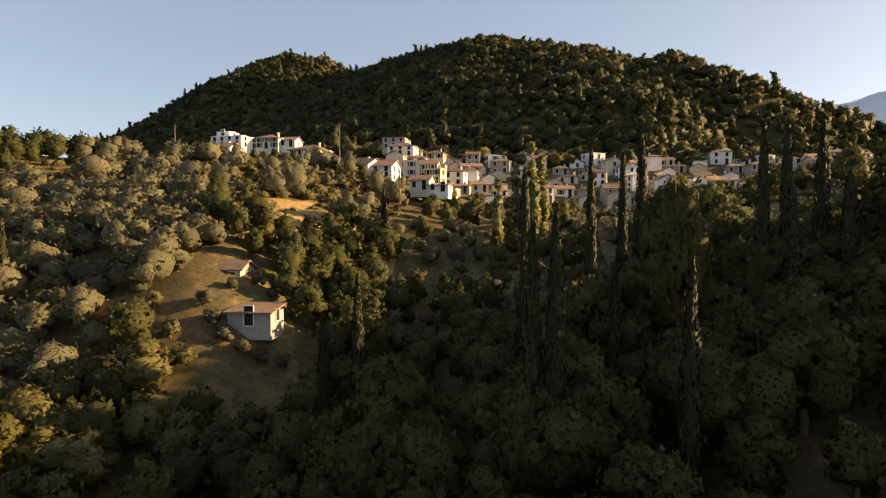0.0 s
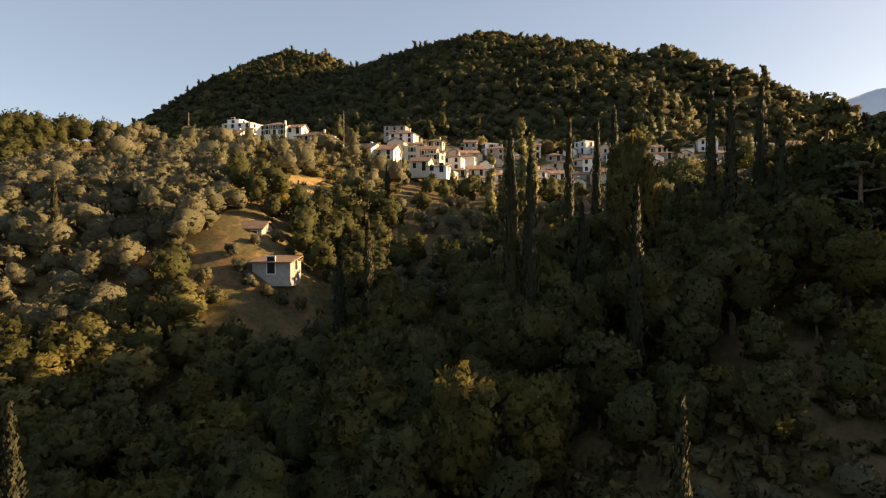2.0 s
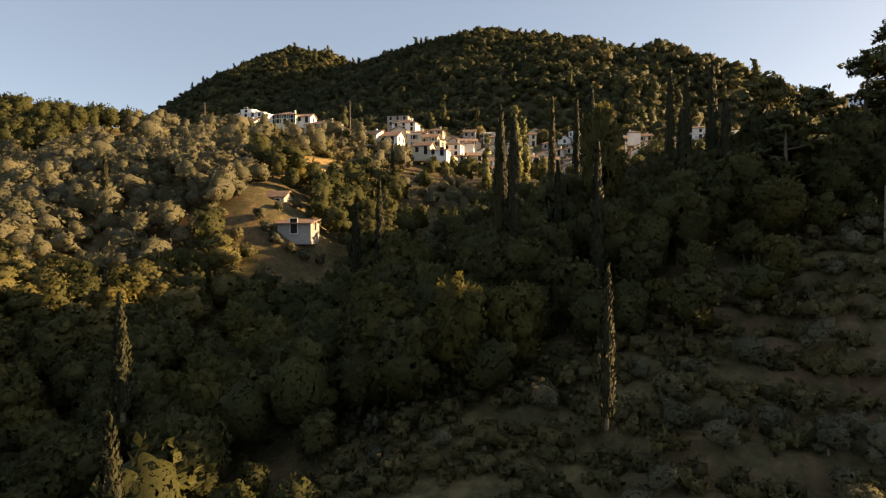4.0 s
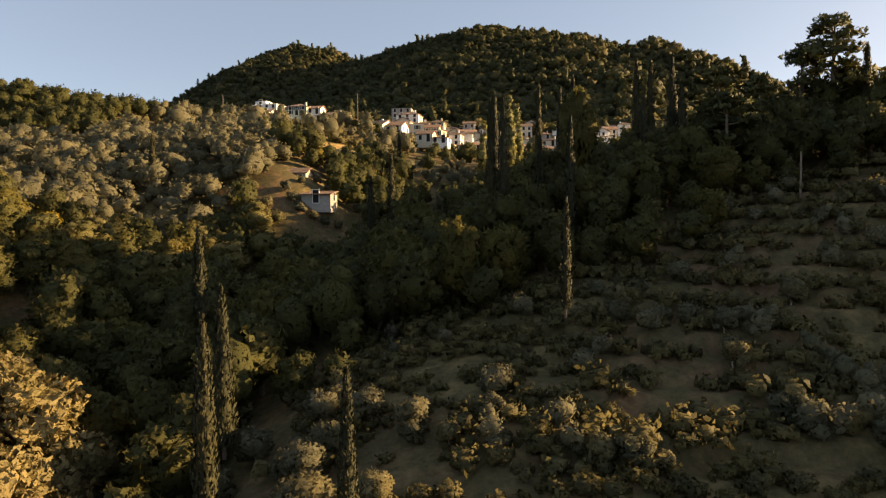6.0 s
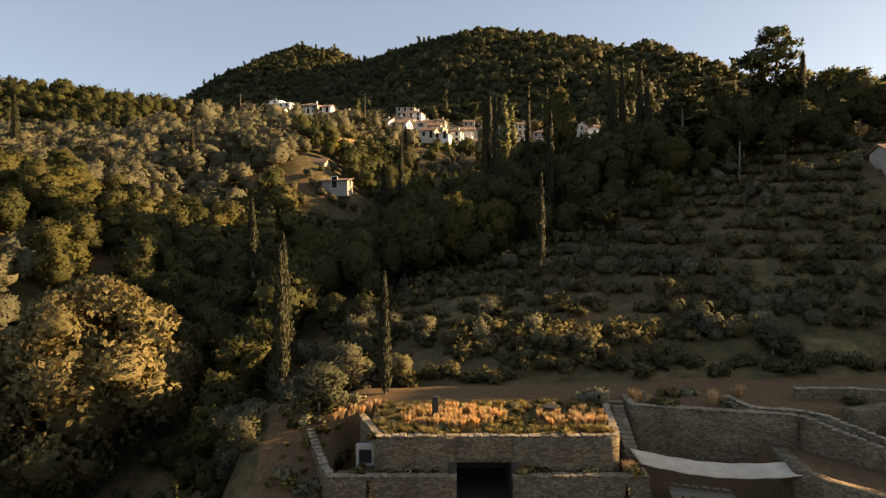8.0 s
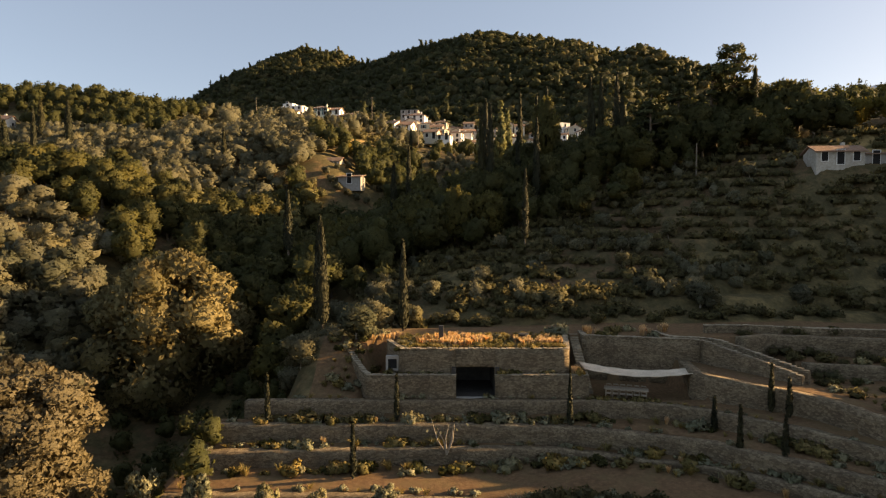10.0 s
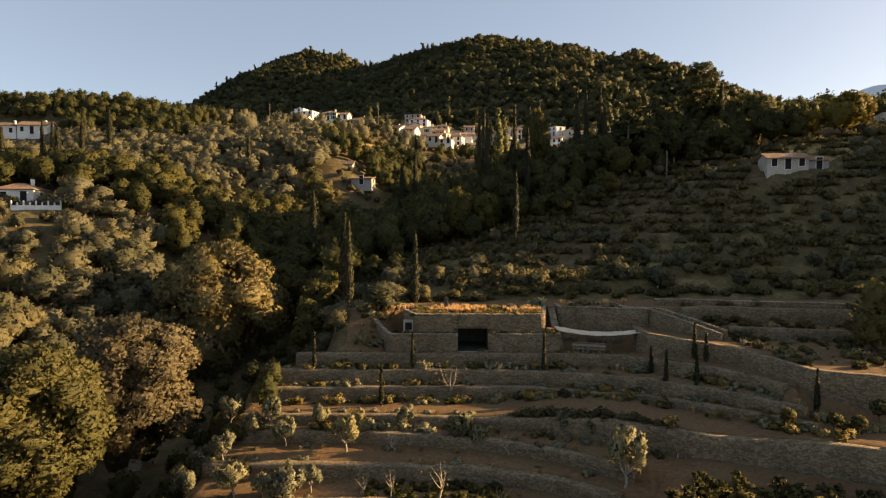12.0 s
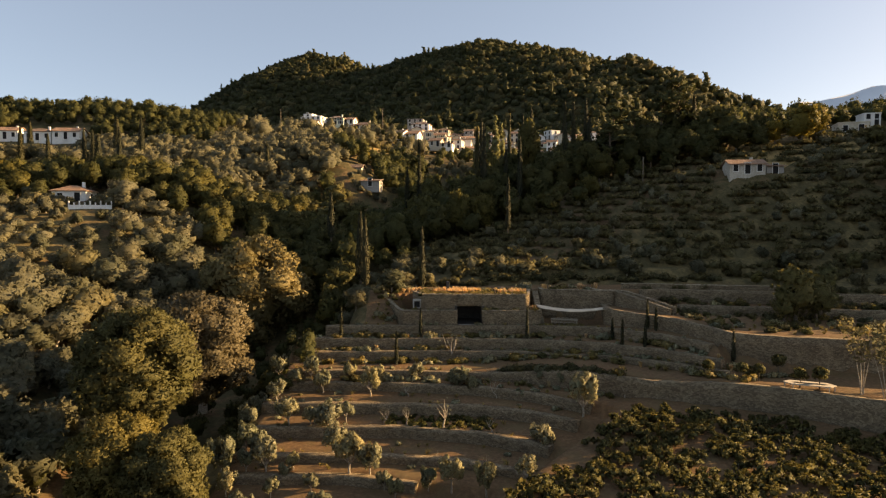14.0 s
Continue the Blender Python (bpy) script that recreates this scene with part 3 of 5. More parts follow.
def broad_shape(seed, n=500, size=0.33, wide=1.0, count=12, rough=False):
    """About 6 m high, dense rounded crown in billows."""
    r = np.random.default_rng(seed)
    lumps = [(0, 0, 3.0, 1.8 * wide, 1.8 * wide, 2.3)]
    for k in range(count):
        a, e = r.uniform(0, 6.28), r.uniform(-0.8, 1.25)
        s = r.uniform(0.65, 1.15)
        d = r.uniform(1.1, 1.55) * wide
        lumps.append((math.cos(a) * math.cos(e) * d, math.sin(a) * math.cos(e) * d, 3.2 + math.sin(e) * 1.9, s * r.uniform(0.8, 1.25), s * r.uniform(0.8, 1.25), s * 0.85))
    return cloud(seed, lumps, n, size, core=0.84, rough=rough, loose=0.75), limbs(seed, 1.4, 1.3, 4.0, 0.17, 5)


def shrub_shape(seed, n=190, size=0.16, rough=True):
    r = np.random.default_rng(seed)
    lumps = []
    for k in range(6):
        a, d, s = r.uniform(0, 6.28), r.uniform(0, 0.85), r.uniform(0.3, 0.62)
        lumps.append((math.cos(a) * d, math.sin(a) * d, s * 0.75, s, s, s * 0.8))
    return cloud(seed, lumps, n, size, core=0.8, rough=rough)


def cypress_shape(seed, n=1500, size=0.2, ragged=0.16, fat=1.0):
    """10 m high column of upright sprays; narrow pointed tip."""
    r = np.random.default_rng(seed)
    h = r.uniform(0, 1, n) ** 0.9
    w = fat * 0.85 * np.minimum(1, (h + 0.03) / 0.16) ** 0.6 * (1 - h) ** 0.62 * 1.15 + 0.05
    a = r.uniform(0, 6.28, n)
    w = w * (1 + 0.5 * ragged * np.sin(3 * a + h * 17) + 0.5 * ragged * r.normal(size=n))
    out = np.stack([np.cos(a), np.sin(a), 0.2 + 0 * a], -1)
    p = np.stack([np.cos(a) * w, np.sin(a) * w, 0.4 + 9.6 * h], -1)
    nor = unit(out + 0.5 * r.normal(size=(n, 3)))
    up = unit(np.stack([r.normal(size=n) * 0.25, r.normal(size=n) * 0.25, np.ones(n)], -1) + 0.25 * out)
    c = unit(np.cross(nor, up))
    s = size * r.uniform(0.6, 1.3, (n, 1))
    q = np.stack([p - up * s * 0.9, p - c * s * 0.42, p + up * s * 1.2, p + c * s * 0.42], 1)
    hs = np.linspace(0, 1, 9)
    ws = fat * 0.85 * np.minimum(1, (hs + 0.03) / 0.16) ** 0.6 * (1 - hs) ** 0.62 * 1.0
    core = tube([(0, 0, 0.4 + 9.4 * t) for t in hs], list(ws * 0.86), 8)
    axis = np.array([1.0, 1.0, 0.0])
    return np.concatenate([shaded(q, out + 0.4 * r.normal(size=(n, 3))), shaded(core, core * axis)]), tube([(0, 0, -0.4), (0, 0, 1.2)], [0.2, 0.15])


def poplar_shape(seed, n=1100):
    r = np.random.default_rng(seed)
    lumps = []
    for k in range(26):
        h = r.uniform(0.1, 1)
        w = 1.5 * min(1, h / 0.2) * (1.02 - h) ** 0.5
        a = r.uniform(0, 6.28)
        s = r.uniform(0.6, 1.0) * (1.15 - 0.6 * h)
        lumps.append((math.cos(a) * w * 0.6, math.sin(a) * w * 0.6, 2 + 17 * h, s, s, s * 1.7))
    return cloud(seed, lumps, n, 0.5, core=0.7, loose=1.0), tube([(0, 0, -0.5), (0, 0, 8), (0, 0, 16)], [0.35, 0.22, 0.08])


def pine_shape(seed, n=1100, layers=7):
    """12 m pine with flat clouded layers on bare upper limbs."""
    r = np.random.default_rng(seed)
    lumps, wood = [], [tube([(0, 0, -0.5), (0.2, 0.1, 5), (0.1, -0.1, 11.5)], [0.36, 0.27, 0.08], 7)]
    for k in range(layers):
        h = 4.0 + 8.0 * (k + r.uniform(0, 0.4)) / layers
        reach = (4.4 - 2.6 * ((h - 4) / 8) ** 1.5)
        for j in range(3):
            a = r.uniform(0, 6.28)
            d = reach * r.uniform(0.45, 0.9)
            s = r.uniform(0.9, 1.5)
            c = (math.cos(a) * d, math.sin(a) * d, h + r.uniform(-0.3, 0.3))
            lumps.append((*c, s * 1.25, s * 1.25, s * 0.5))
            wood.append(tube([(0.1, 0, h - 0.7), (c[0] * 0.5, c[1] * 0.5, h - 0.5), c], [0.12, 0.08, 0.03], 4))
    lumps.append((0, 0, 12, 1.3, 1.3, 0.7))
    return cloud(seed, lumps, n, 0.42, core=0.6, long=1.8), np.concatenate(wood)


def plane_shape(seed, n=19000, size=0.27):
    """A great plane tree, 14 m high and as wide, with billows and dark gaps."""
    r = np.random.default_rng(seed)
    lumps = [(0, 0, 7.2, 4.3, 4.3, 4.6)]
    for k in range(80):
        a, e = r.uniform(0, 6.28), math.asin(r.uniform(-0.95, 1))
        d = r.uniform(3.6, 5.2)
        s = r.uniform(1.0, 1.8)
        lumps.append((math.cos(a) * math.cos(e) * d, math.sin(a) * math.cos(e) * d, 7.4 + math.sin(e) * 5.5, s * r.uniform(0.8, 1.25), s * r.uniform(0.8, 1.25), s * 0.8))
    return cloud(seed, lumps, n, size, core=0.7, loose=0.9, soft=0.4), limbs(seed, 3.2, 3.0, 9.0, 0.45, 8)


def grass_shape(seed, n=70, h=0.9, spread=0.35):
    r = np.random.default_rng(seed)
    a = r.uniform(0, 6.28, n)
    lean = np.stack([np.cos(a), np.sin(a), 0 * a], -1) * r.uniform(0.15, 0.9, (n, 1)) * spread + np.array([-0.3, 0.05, 0.0]) * spread
    foot = np.stack([np.cos(a), np.sin(a), 0 * a], -1) * r.uniform(0, 0.14, (n, 1))
    tip = foot + lean + np.stack([0 * a, 0 * a, h * r.uniform(0.6, 1.1, n)], -1)
    mid = foot + lean * 0.35 + np.stack([0 * a, 0 * a, h * 0.55 + 0 * a], -1)
    side = np.stack([-np.sin(a), np.cos(a), 0 * a], -1) * 0.024
    return np.stack([foot, mid + side, tip, mid - side], 1)


def moved(q, x, y, z, s=1.0, turn=0.0, tall=1.0):
    c, n = math.cos(turn), math.sin(turn)
    m = np.array([[c * s, n * s, 0], [-n * s, c * s, 0], [0, 0, s * tall]])
    if q.shape[-1] == 3:
        return q @ m + (x, y, z)
    return np.concatenate([q[..., :3] @ m + (x, y, z), q[..., 3:] @ (m / s)], -1)


def tree_thing(name, shape, leaf, bark, label, category, group):
    """The model of a tree kind; copies of it are planted, the model itself first."""
    crown, wood = shape
    ob = new(name)
    part("crown", quads_mesh("crown", crown, leaf), None, ob)
    if wood is not None:
        part("trunk", quads_mesh("trunk", wood, bark, True), None, ob)
    tagged(ob, label, category, group)
    ob["used"] = 0
    return ob


def plant(model, x, y, s=1.0, turn=None, tall=1.0, z=None, tilt=0.0):
    turn = rng.uniform(0, 6.28) if turn is None else turn
    z = float(ground(x, y)) if z is None else z
    m = Matrix.LocRotScale((x, y, z - 0.05), Euler((tilt, tilt * 0.6, turn)), (s, s, s * tall))
    if not model["used"]:
        model["used"] = 1
        model.matrix_basis = m
        return model
    ob = copy_thing(model, pose(0, 0, 0))
    ob.matrix_basis = m
    return ob


def stuff(name, quads, leaf, label, category):
    return tagged(new(name, quads_mesh(name, np.concatenate(quads), leaf)), label, category, kind="stuff")


OLIVES = [tree_thing("olive_tree", olive_shape(s), OLIVE, PALE_BARK, "silvery grey-green olive tree with a gnarled trunk on the slope", "olive tree", "olive trees on the slopes") for s in (11, 12, 13, 14, 15)]
BROADS = [tree_thing("broadleaf_tree", broad_shape(s), GREEN, BARK, "dense dark green broadleaf tree in the gully woods", "tree", "broadleaf trees of the valley") for s in (21, 22, 23, 24)]
TURNING = [tree_thing("turning_tree", broad_shape(s, wide=1.1), YELLOW, BARK, "broadleaf tree with yellow autumn leaves", "tree", "yellowing trees") for s in (31, 32)]
LIGHTS = [tree_thing("broadleaf_tree", broad_shape(s, wide=1.05), LIME, BARK, "yellow-green broadleaf tree on the eastern slope", "tree", "yellow-green trees of the eastern slope") for s in (36, 37)]
CYPRESSES = [tree_thing("cypress_tree", cypress_shape(s, ragged=g, fat=f), CYPRESS, BARK, "tall dark narrow cypress tree", "cypress tree", "cypress trees") for s, g, f in ((41, 0.1, 0.8), (42, 0.16, 1.0), (43, 0.28, 0.75), (44, 0.2, 1.25))]
POPLARS = [tree_thing("poplar_tree", poplar_shape(s), POPLAR, BARK, "tall slender green poplar tree below the village", "poplar tree", "poplars below the village") for s in (51, 52)]
PINES = [tree_thing("pine_tree", pine_shape(s), PINE, BARK, "broad dark pine tree with layered crown on the ridge", "pine tree", "pines on the ridge") for s in (61, 62)]
PLANES = [tree_thing("plane_tree", plane_shape(71), PLANE, PALE_BARK, "huge plane tree with golden-brown autumn leaves in the gully", "plane tree", "plane trees in the gully"),
          tree_thing("plane_tree", plane_shape(72), BROWN, PALE_BARK, "large plane tree with dull brown-green leaves in the gully", "plane tree", "plane trees in the gully"),
          tree_thing("plane_tree", plane_shape(73), LIME, PALE_BARK, "large tree with yellow-green leaves in the gully", "plane tree", "plane trees in the gully")]
SHRUBS = [tree_thing("shrub", (shrub_shape(s), None), SCRUB, BARK, "low grey-green shrub on the terraced slope", "shrub", "shrubs on the slopes") for s in (81, 82, 83)]


# ---- plants: woods and groves ----
def scatter(n, x0, x1, y0, y1, gap, seed, allow=None):
    """Points at least gap apart."""
    r = np.random.default_rng(seed)
    cells, out = {}, []
    for x, y in zip(r.uniform(x0, x1, n), r.uniform(y0, y1, n)):
        if allow is not None and not allow(x, y):
            continue
        k = (int(x // gap), int(y // gap))
        if any((x - a) ** 2 + (y - c) ** 2 < gap * gap for i in (-1, 0, 1) for j in (-1, 0, 1) for a, c in cells.get((k[0] + i, k[1] + j), ())):
            continue
        cells.setdefault(k, []).append((x, y))
        out.append((float(x), float(y)))
    return out


def gully(y):
    """The stream's line in plan."""
    return np.interp(y, (-100, -45, -20, 0, 25, 50, 70), (-20, -21.5, -21.5, -17, -17, -12, -8))


def crest(x, y):
    return y > 88 and x < -72


def clearing(x, y):
    """Room for the great plane trees."""
    return (-38 < x < -19 and -15 < y < 13) or (-36 < x < -19 and -56 < y <= -15)


def west(x, y):
    if x > gully(y) - 1 or x < -90 - max(0, y) * 0.6:
        return False
    if -34 < x + 2 * math.sin(y) < -15 and 87 < y + 2 * math.sin(x * 0.7) < 100:      # mown straw field under the village
        return False
    if (-31 < x < -21 and 60 < y < 75) or (-25.5 < x < -14 and 54 < y < 67):       # the two sheds
        return False
    if clearing(x, y):
        return False
    if (-71 < x < -60 and 8 < y < 18) or (-77 < x < -67 and 18 < y < 27) or (-137 < x < -108 and 78 < y < 97):        # yards of the western houses
        return False
    return True


def low_trees(x, y):
    """Orchards kept low in front of the western houses and cypresses."""
    return (-84 < x < -56 and -8 < y < 20) or (-106 < x < -72 and 34 < y < 52) or (-137 < x < -100 and 55 < y < 80)


def olive_zone(x, y):
    return (y > 46 and x < -34 + 6 * math.sin(y / 9)) or (y < 16 + 8 * math.sin(x / 13) and x < -34) or (y > 100)


kept = {"olive": 0, "broad": 0, "shrub": 0}
rest = {"olive": [], "broad": [], "shrub": []}
OSH = [olive_shape(s, 95, 0.27, count=4)[0] for s in (11, 12, 13)]
BSH = [broad_shape(s, 125, 0.36, count=5)[0] for s in (21, 22, 23)]
SSH = [shrub_shape(s, 60, 0.2, True) for s in (81, 82)]


def grow(kind, x, y, s, limit, tall=1.0):
    """A tree of its own while there are few, then part of the woods."""
    if kept[kind] < limit:
        kept[kind] += 1
        models = {"olive": OLIVES, "broad": BROADS, "shrub": SHRUBS}[kind]
        plant(models[int(rng.integers(len(models)))], x, y, s, tall=tall)
    else:
        shapes = {"olive": OSH, "broad": BSH, "shrub": SSH}[kind]
        rest[kind].append(moved(shapes[int(rng.integers(len(shapes)))], x, y, float(ground(x, y)) - 0.1, s, rng.uniform(0, 6.28), tall))


spots = scatter(18000, -160, 0, -62, 135, 2.6, 5, west)
spots.sort(key=lambda p: (p[1] + 20) ** 2 + (p[0] + 40) ** 2)
for x, y in spots:
    far_low = y > 97 and x > -76
    if far_low:
        grow("shrub" if rng.uniform() < 0.7 else "olive", x, y, rng.uniform(1.3, 2.3) if rng.uniform() < 0.7 else 0.9, 20)
    elif crest(x, y):
        grow("broad", x, y, rng.uniform(0.6, 1.15), 130)
    elif olive_zone(x, y):
        grow("olive", x, y, rng.uniform(0.8, 1.1) if low_trees(x, y) else rng.uniform(1.35, 2.1), 160, tall=rng.uniform(0.72, 0.95))
    elif -48 < x < -22 and 34 < y < 64 and rng.uniform() < 0.45:
        plant(LIGHTS[int(rng.integers(2))], x, y, rng.uniform(0.9, 1.35), tall=0.85)
    elif rng.uniform() < 0.03:
        plant(TURNING[int(rng.integers(2))], x, y, rng.uniform(0.6, 0.9))
    elif rng.uniform() < 0.9:
        grow("broad", x, y, rng.uniform(0.85, 1.35) * (0.6 if low_trees(x, y) else 1), 130)
    else:
        grow("shrub", x, y, rng.uniform(1.2, 2.2), 30)


TALLS = [tree_thing("tall_tree", broad_shape(s, n=1100, size=0.27, count=22), GREEN, BARK, "tall dense dark green tree on the wooded knoll", "tree", "tall trees of the knoll") for s in (26, 27)]


def knoll(x, y):
    if x < gully(y) - 1 or clearing(x, y):
        return False
    if y < 22 + 0.25 * abs(x - 5) and x > -8 or y < 14:
        return False
    return not (x > 30 and y < 34)


for x, y in scatter(3200, -26, 66, -8, 80, 3.2, 6, knoll):
    if y > 66:
        grow("olive", x, y, rng.uniform(0.9, 1.4), 190)
    elif y < 24 and x > -14:
        grow("broad", x, y, rng.uniform(0.5, 0.8), 220)
    elif x > 12 and y < 36:
        grow("broad", x, y, rng.uniform(0.7, 1.05), 220)
    elif -9 < x < 24 and 26 < y < 50 and rng.uniform() < 0.5:
        plant(TALLS[int(rng.integers(2))], x, y, rng.uniform(1.25, 1.75), tall=rng.uniform(1.0, 1.25))
    elif 24 < x < 60 and 36 < y < 56 and rng.uniform() < 0.3:
        plant(TALLS[int(rng.integers(2))], x, y, rng.uniform(1.1, 1.5), tall=rng.uniform(1.0, 1.2))
    else:
        grow("broad", x, y, rng.uniform(0.9, 1.5) * (0.85 if y > 50 else 1.1), 220)


for x, y in scatter(2500, -12, 60, 12, 52, 1.9, 17, lambda x, y: knoll(x, y) and not knoll(x + 0.5, y - 5.0)):      # thicket at the foot of the knoll's trees
    grow("shrub", x, y, rng.uniform(1.2, 2.2), 30)


def east(x, y):
    return not (51.5 < x < 66 and 21 < y < 30) and not (56 < x < 86 and 26 < y < 41 and math.sin(3.1 * x + 2 * y) < 0.55) and not knoll(x, y) and x > gully(y) + 6 and y > 1 - 3 * math.sin(x / 7)


for x, y in scatter(9000, -16, 100, -2, 46, 1.55, 8, east):
    u = rng.uniform()
    if u < 0.8:
        grow("shrub", x, y, rng.uniform(0.8, 1.9), 60)
    elif u < 0.95:
        grow("olive", x, y, rng.uniform(0.5, 0.95), 220)

for x, y in scatter(900, 66, 135, 30, 75, 3.6, 12):       # eastern shoulder: open about the houses, wooded beyond
    if 66 < x < 106 and y < 56:
        if rng.uniform() < 0.5:
            grow("shrub", x, y, rng.uniform(0.6, 1.2), 130)
    else:
        grow("broad", x, y, rng.uniform(0.8, 1.2), 222)
# unseen trees on the ridge farther east, added to cut the low sun
for x, y in scatter(700, 92, 135, 6, 40, 4.4, 13):
    grow("broad", x, y, rng.uniform(0.6, 0.9), 222)

for x, y in scatter(500, 84, 190, 92, 140, 5.0, 16):
    grow("broad", x, y, rng.uniform(1.1, 1.7), 222)

for x, y in scatter(3000, -100, 150, 70, 150, 3.4, 9, lambda x, y: (x > -12 or (y > 135 and x > -70)) and y < 148 - 0.1 * abs(x - 40)):
    u = rng.uniform()
    s = 0.7 if y > 112 else 1.0
    grow("olive" if u < 0.5 else "broad" if u < 0.75 else "shrub", x, y, s * rng.uniform(0.8, 1.3), 222)

for x, y in scatter(900, -37, -16, -56, 16, 3.0, 14, lambda x, y: clearing(x, y) or (x < gully(y) + 5 and -56 < y < 14)):
    if not (x > -19.6 and y < -30):
        grow("broad", x, y, rng.uniform(0.4, 0.7), 222)

for x, y in scatter(500, -22.5, -14.6, -36, -8, 1.7, 15, lambda x, y: x < -16.2 or y > -16):      # thicket on the gully's bank below the house
    grow("broad" if rng.uniform() < 0.5 else "shrub", x, y, rng.uniform(0.25, 0.42) * (1.8 if rng.uniform() < 0.2 else 1), 130)

# hill woods: rounded crowns, some tall pines and pale bushes among them
HSH = []
for k in range(8):
    r = np.random.default_rng(300 + k)
    lumps = [(r.normal() * 0.6, r.normal() * 0.6, r.uniform(1.3, 1.9), r.uniform(1.7, 2.3), r.uniform(1.7, 2.3), r.uniform(1.5, 1.9)),
             (r.normal() * 0.9, r.normal() * 0.9, r.uniform(2.2, 3.0), r.uniform(1.0, 1.5), r.uniform(1.0, 1.5), r.uniform(0.9, 1.3))]
    HSH.append(cloud(k, lumps, 30, 0.85, core=0.92, loose=0.8, soft=0.3))
SPIRES = []
for k in range(3):
    r = np.random.default_rng(330 + k)
    lumps = [(r.normal() * 0.3, r.normal() * 0.3, 1.5 + 1.25 * j, 1.7 - 0.32 * j, 1.7 - 0.32 * j, 1.2) for j in range(4)]
    SPIRES.append(cloud(k, lumps, 26, 0.7, core=0.85, rough=True, soft=0.3))
trees, pale = [], []


def ridge_y(x):
    return np.interp(x, [p[0] for p in RIDGE], [p[1] for p in RIDGE])


for x, y in scatter(40000, -370, 330, 198, 690, 5.0, 10, lambda x, y: abs(x + 20) < 110 + 0.56 * y and y < ridge_y(x) + 14):
    clump = float(waves(x + 50, y, 17.0))
    s = rng.uniform(1.25, 2.0) * (1.0 + 0.2 * clump)
    q = SPIRES[int(rng.integers(3))] if rng.uniform() < 0.05 + 0.1 * (clump > 0.5) else HSH[int(rng.integers(8))]
    # a stand of tall pines on the eastern shoulder
    if math.hypot(x - 138, y - 352) < 9:
        s *= 1.25
    (pale if rng.uniform() < 0.12 + 0.15 * (clump < -0.4) else trees).append(moved(q, x, y, float(ground(x, y)) - 0.8, s, rng.uniform(0, 6.28), rng.uniform(0.7, 1.05)))
stuff("hill_scrub", pale, SCRUB, "pale olive-green bushes among the hill woods", "scrub")
stuff("hill_woods", trees, WOODS, "dense dark green woods that cover the hill", "forest")
for kind, leaf, nm, lb in (("olive", OLIVE, "olive_grove", "grey-green olive grove on the slope"), ("broad", GREEN, "valley_woods", "dense green thicket in the valley"), ("shrub", SCRUB, "scrub", "low scrub on the terraced slope")):
    if rest[kind]:
        stuff(nm, rest[kind], leaf, lb, "woods" if kind != "shrub" else "scrub")

# great trees of the gully
plant(PLANES[0], -32.3, 4.6, 1.5, 0.4, z=-7.2)
plant(PLANES[1], -28, -26.4, 0.95, 1.1, z=-4.5)
plant(PLANES[2], -29, -38.5, 0.85, 2.0, z=-3.2, tall=1.0)
plant(PLANES[2], -26.5, -46.5, 0.62, 0.6, z=-7)
plant(PLANES[2], -22, -47.5, 0.55, 3.6, z=-7)

# tall cypresses: plan, tip height, tree height, model
for x, y, tip, tall, k, s in (
        (15, 60, 44.1, 16, 0, 1.0), (18.5, 61, 43.8, 15, 0, 1.0), (20.8, 62, 45.4, 17, 1, 1.2), (7.6, 55, 41.5, 15, 1, 1.1),
        (7.1, 37, 37.2, 13, 1, 0.9), (5.6, 37, 36.8, 12, 2, 0.9), (12.4, 42.5, 33.3, 13, 2, 1.0), (14.5, 34.4, 34.3, 13, 2, 1.0),
        (-7.4, 51, 32, 12, 2, 1.0), (-10.3, 50.8, 28.9, 10, 2, 1.1), (-9.5, 95, 42.3, 10, 0, 1.0), (10, 14.7, 24.3, 9.5, 2, 0.8),
        (-23, 22, 22, 9, 2, 1.1), (-15.2, 6.7, 18.0, 11.5, 1, 1.05), (-13.4, -0.9, 17.2, 11, 1, 0.9), (-4.5, -6.2, 15.5, 8.8, 0, 0.8),
        (27, 50, 45, 15, 0, 1.0), (29, 50, 45, 14, 0, 1.0), (32, 50, 45.5, 15, 1, 1.0), (32, 46.6, 40.6, 12, 3, 0.9),
        (54.9, 44, 45.2, 9, 1, 0.9), (26, 44, 39, 14, 2, 1.2), (-47.5, 63.6, 37, 8, 1, 0.9),
        (-101.5, 49, 38.5, 9, 0, 1.1), (-93, 46, 36.6, 8.5, 0, 1.0), (-86.5, 49, 38.2, 9.5, 0, 0.9), (-85, 50, 38, 9, 0, 0.9),
        (-82, 47, 36.4, 9, 3, 1.1), (-78.6, 50, 38.8, 10, 0, 1.0), (-104, 56, 41, 9, 1, 1.1), (-79.5, 62, 43, 9, 1, 1.1), (-88, 66, 44, 9, 1, 1.2)):
    w = s * (0.86 if x > -60 else 0.85)
    plant(CYPRESSES[k], x, y, w, tall=tall / 10 / w, z=tip - tall)

plant(TALLS[0], 18, 45.5, 1.3, 0.7, tall=1.95, z=25.4)
plant(POPLARS[0], 14.6, 98, 1.05, 0.2, z=29.5)
plant(POPLARS[1], 12.2, 99, 0.9, 1.2, z=29.5)
plant(POPLARS[0], 8.5, 92, 0.85, 2.2, z=27)
plant(POPLARS[1], 16.5, 100, 1.0, 3.0, z=29)

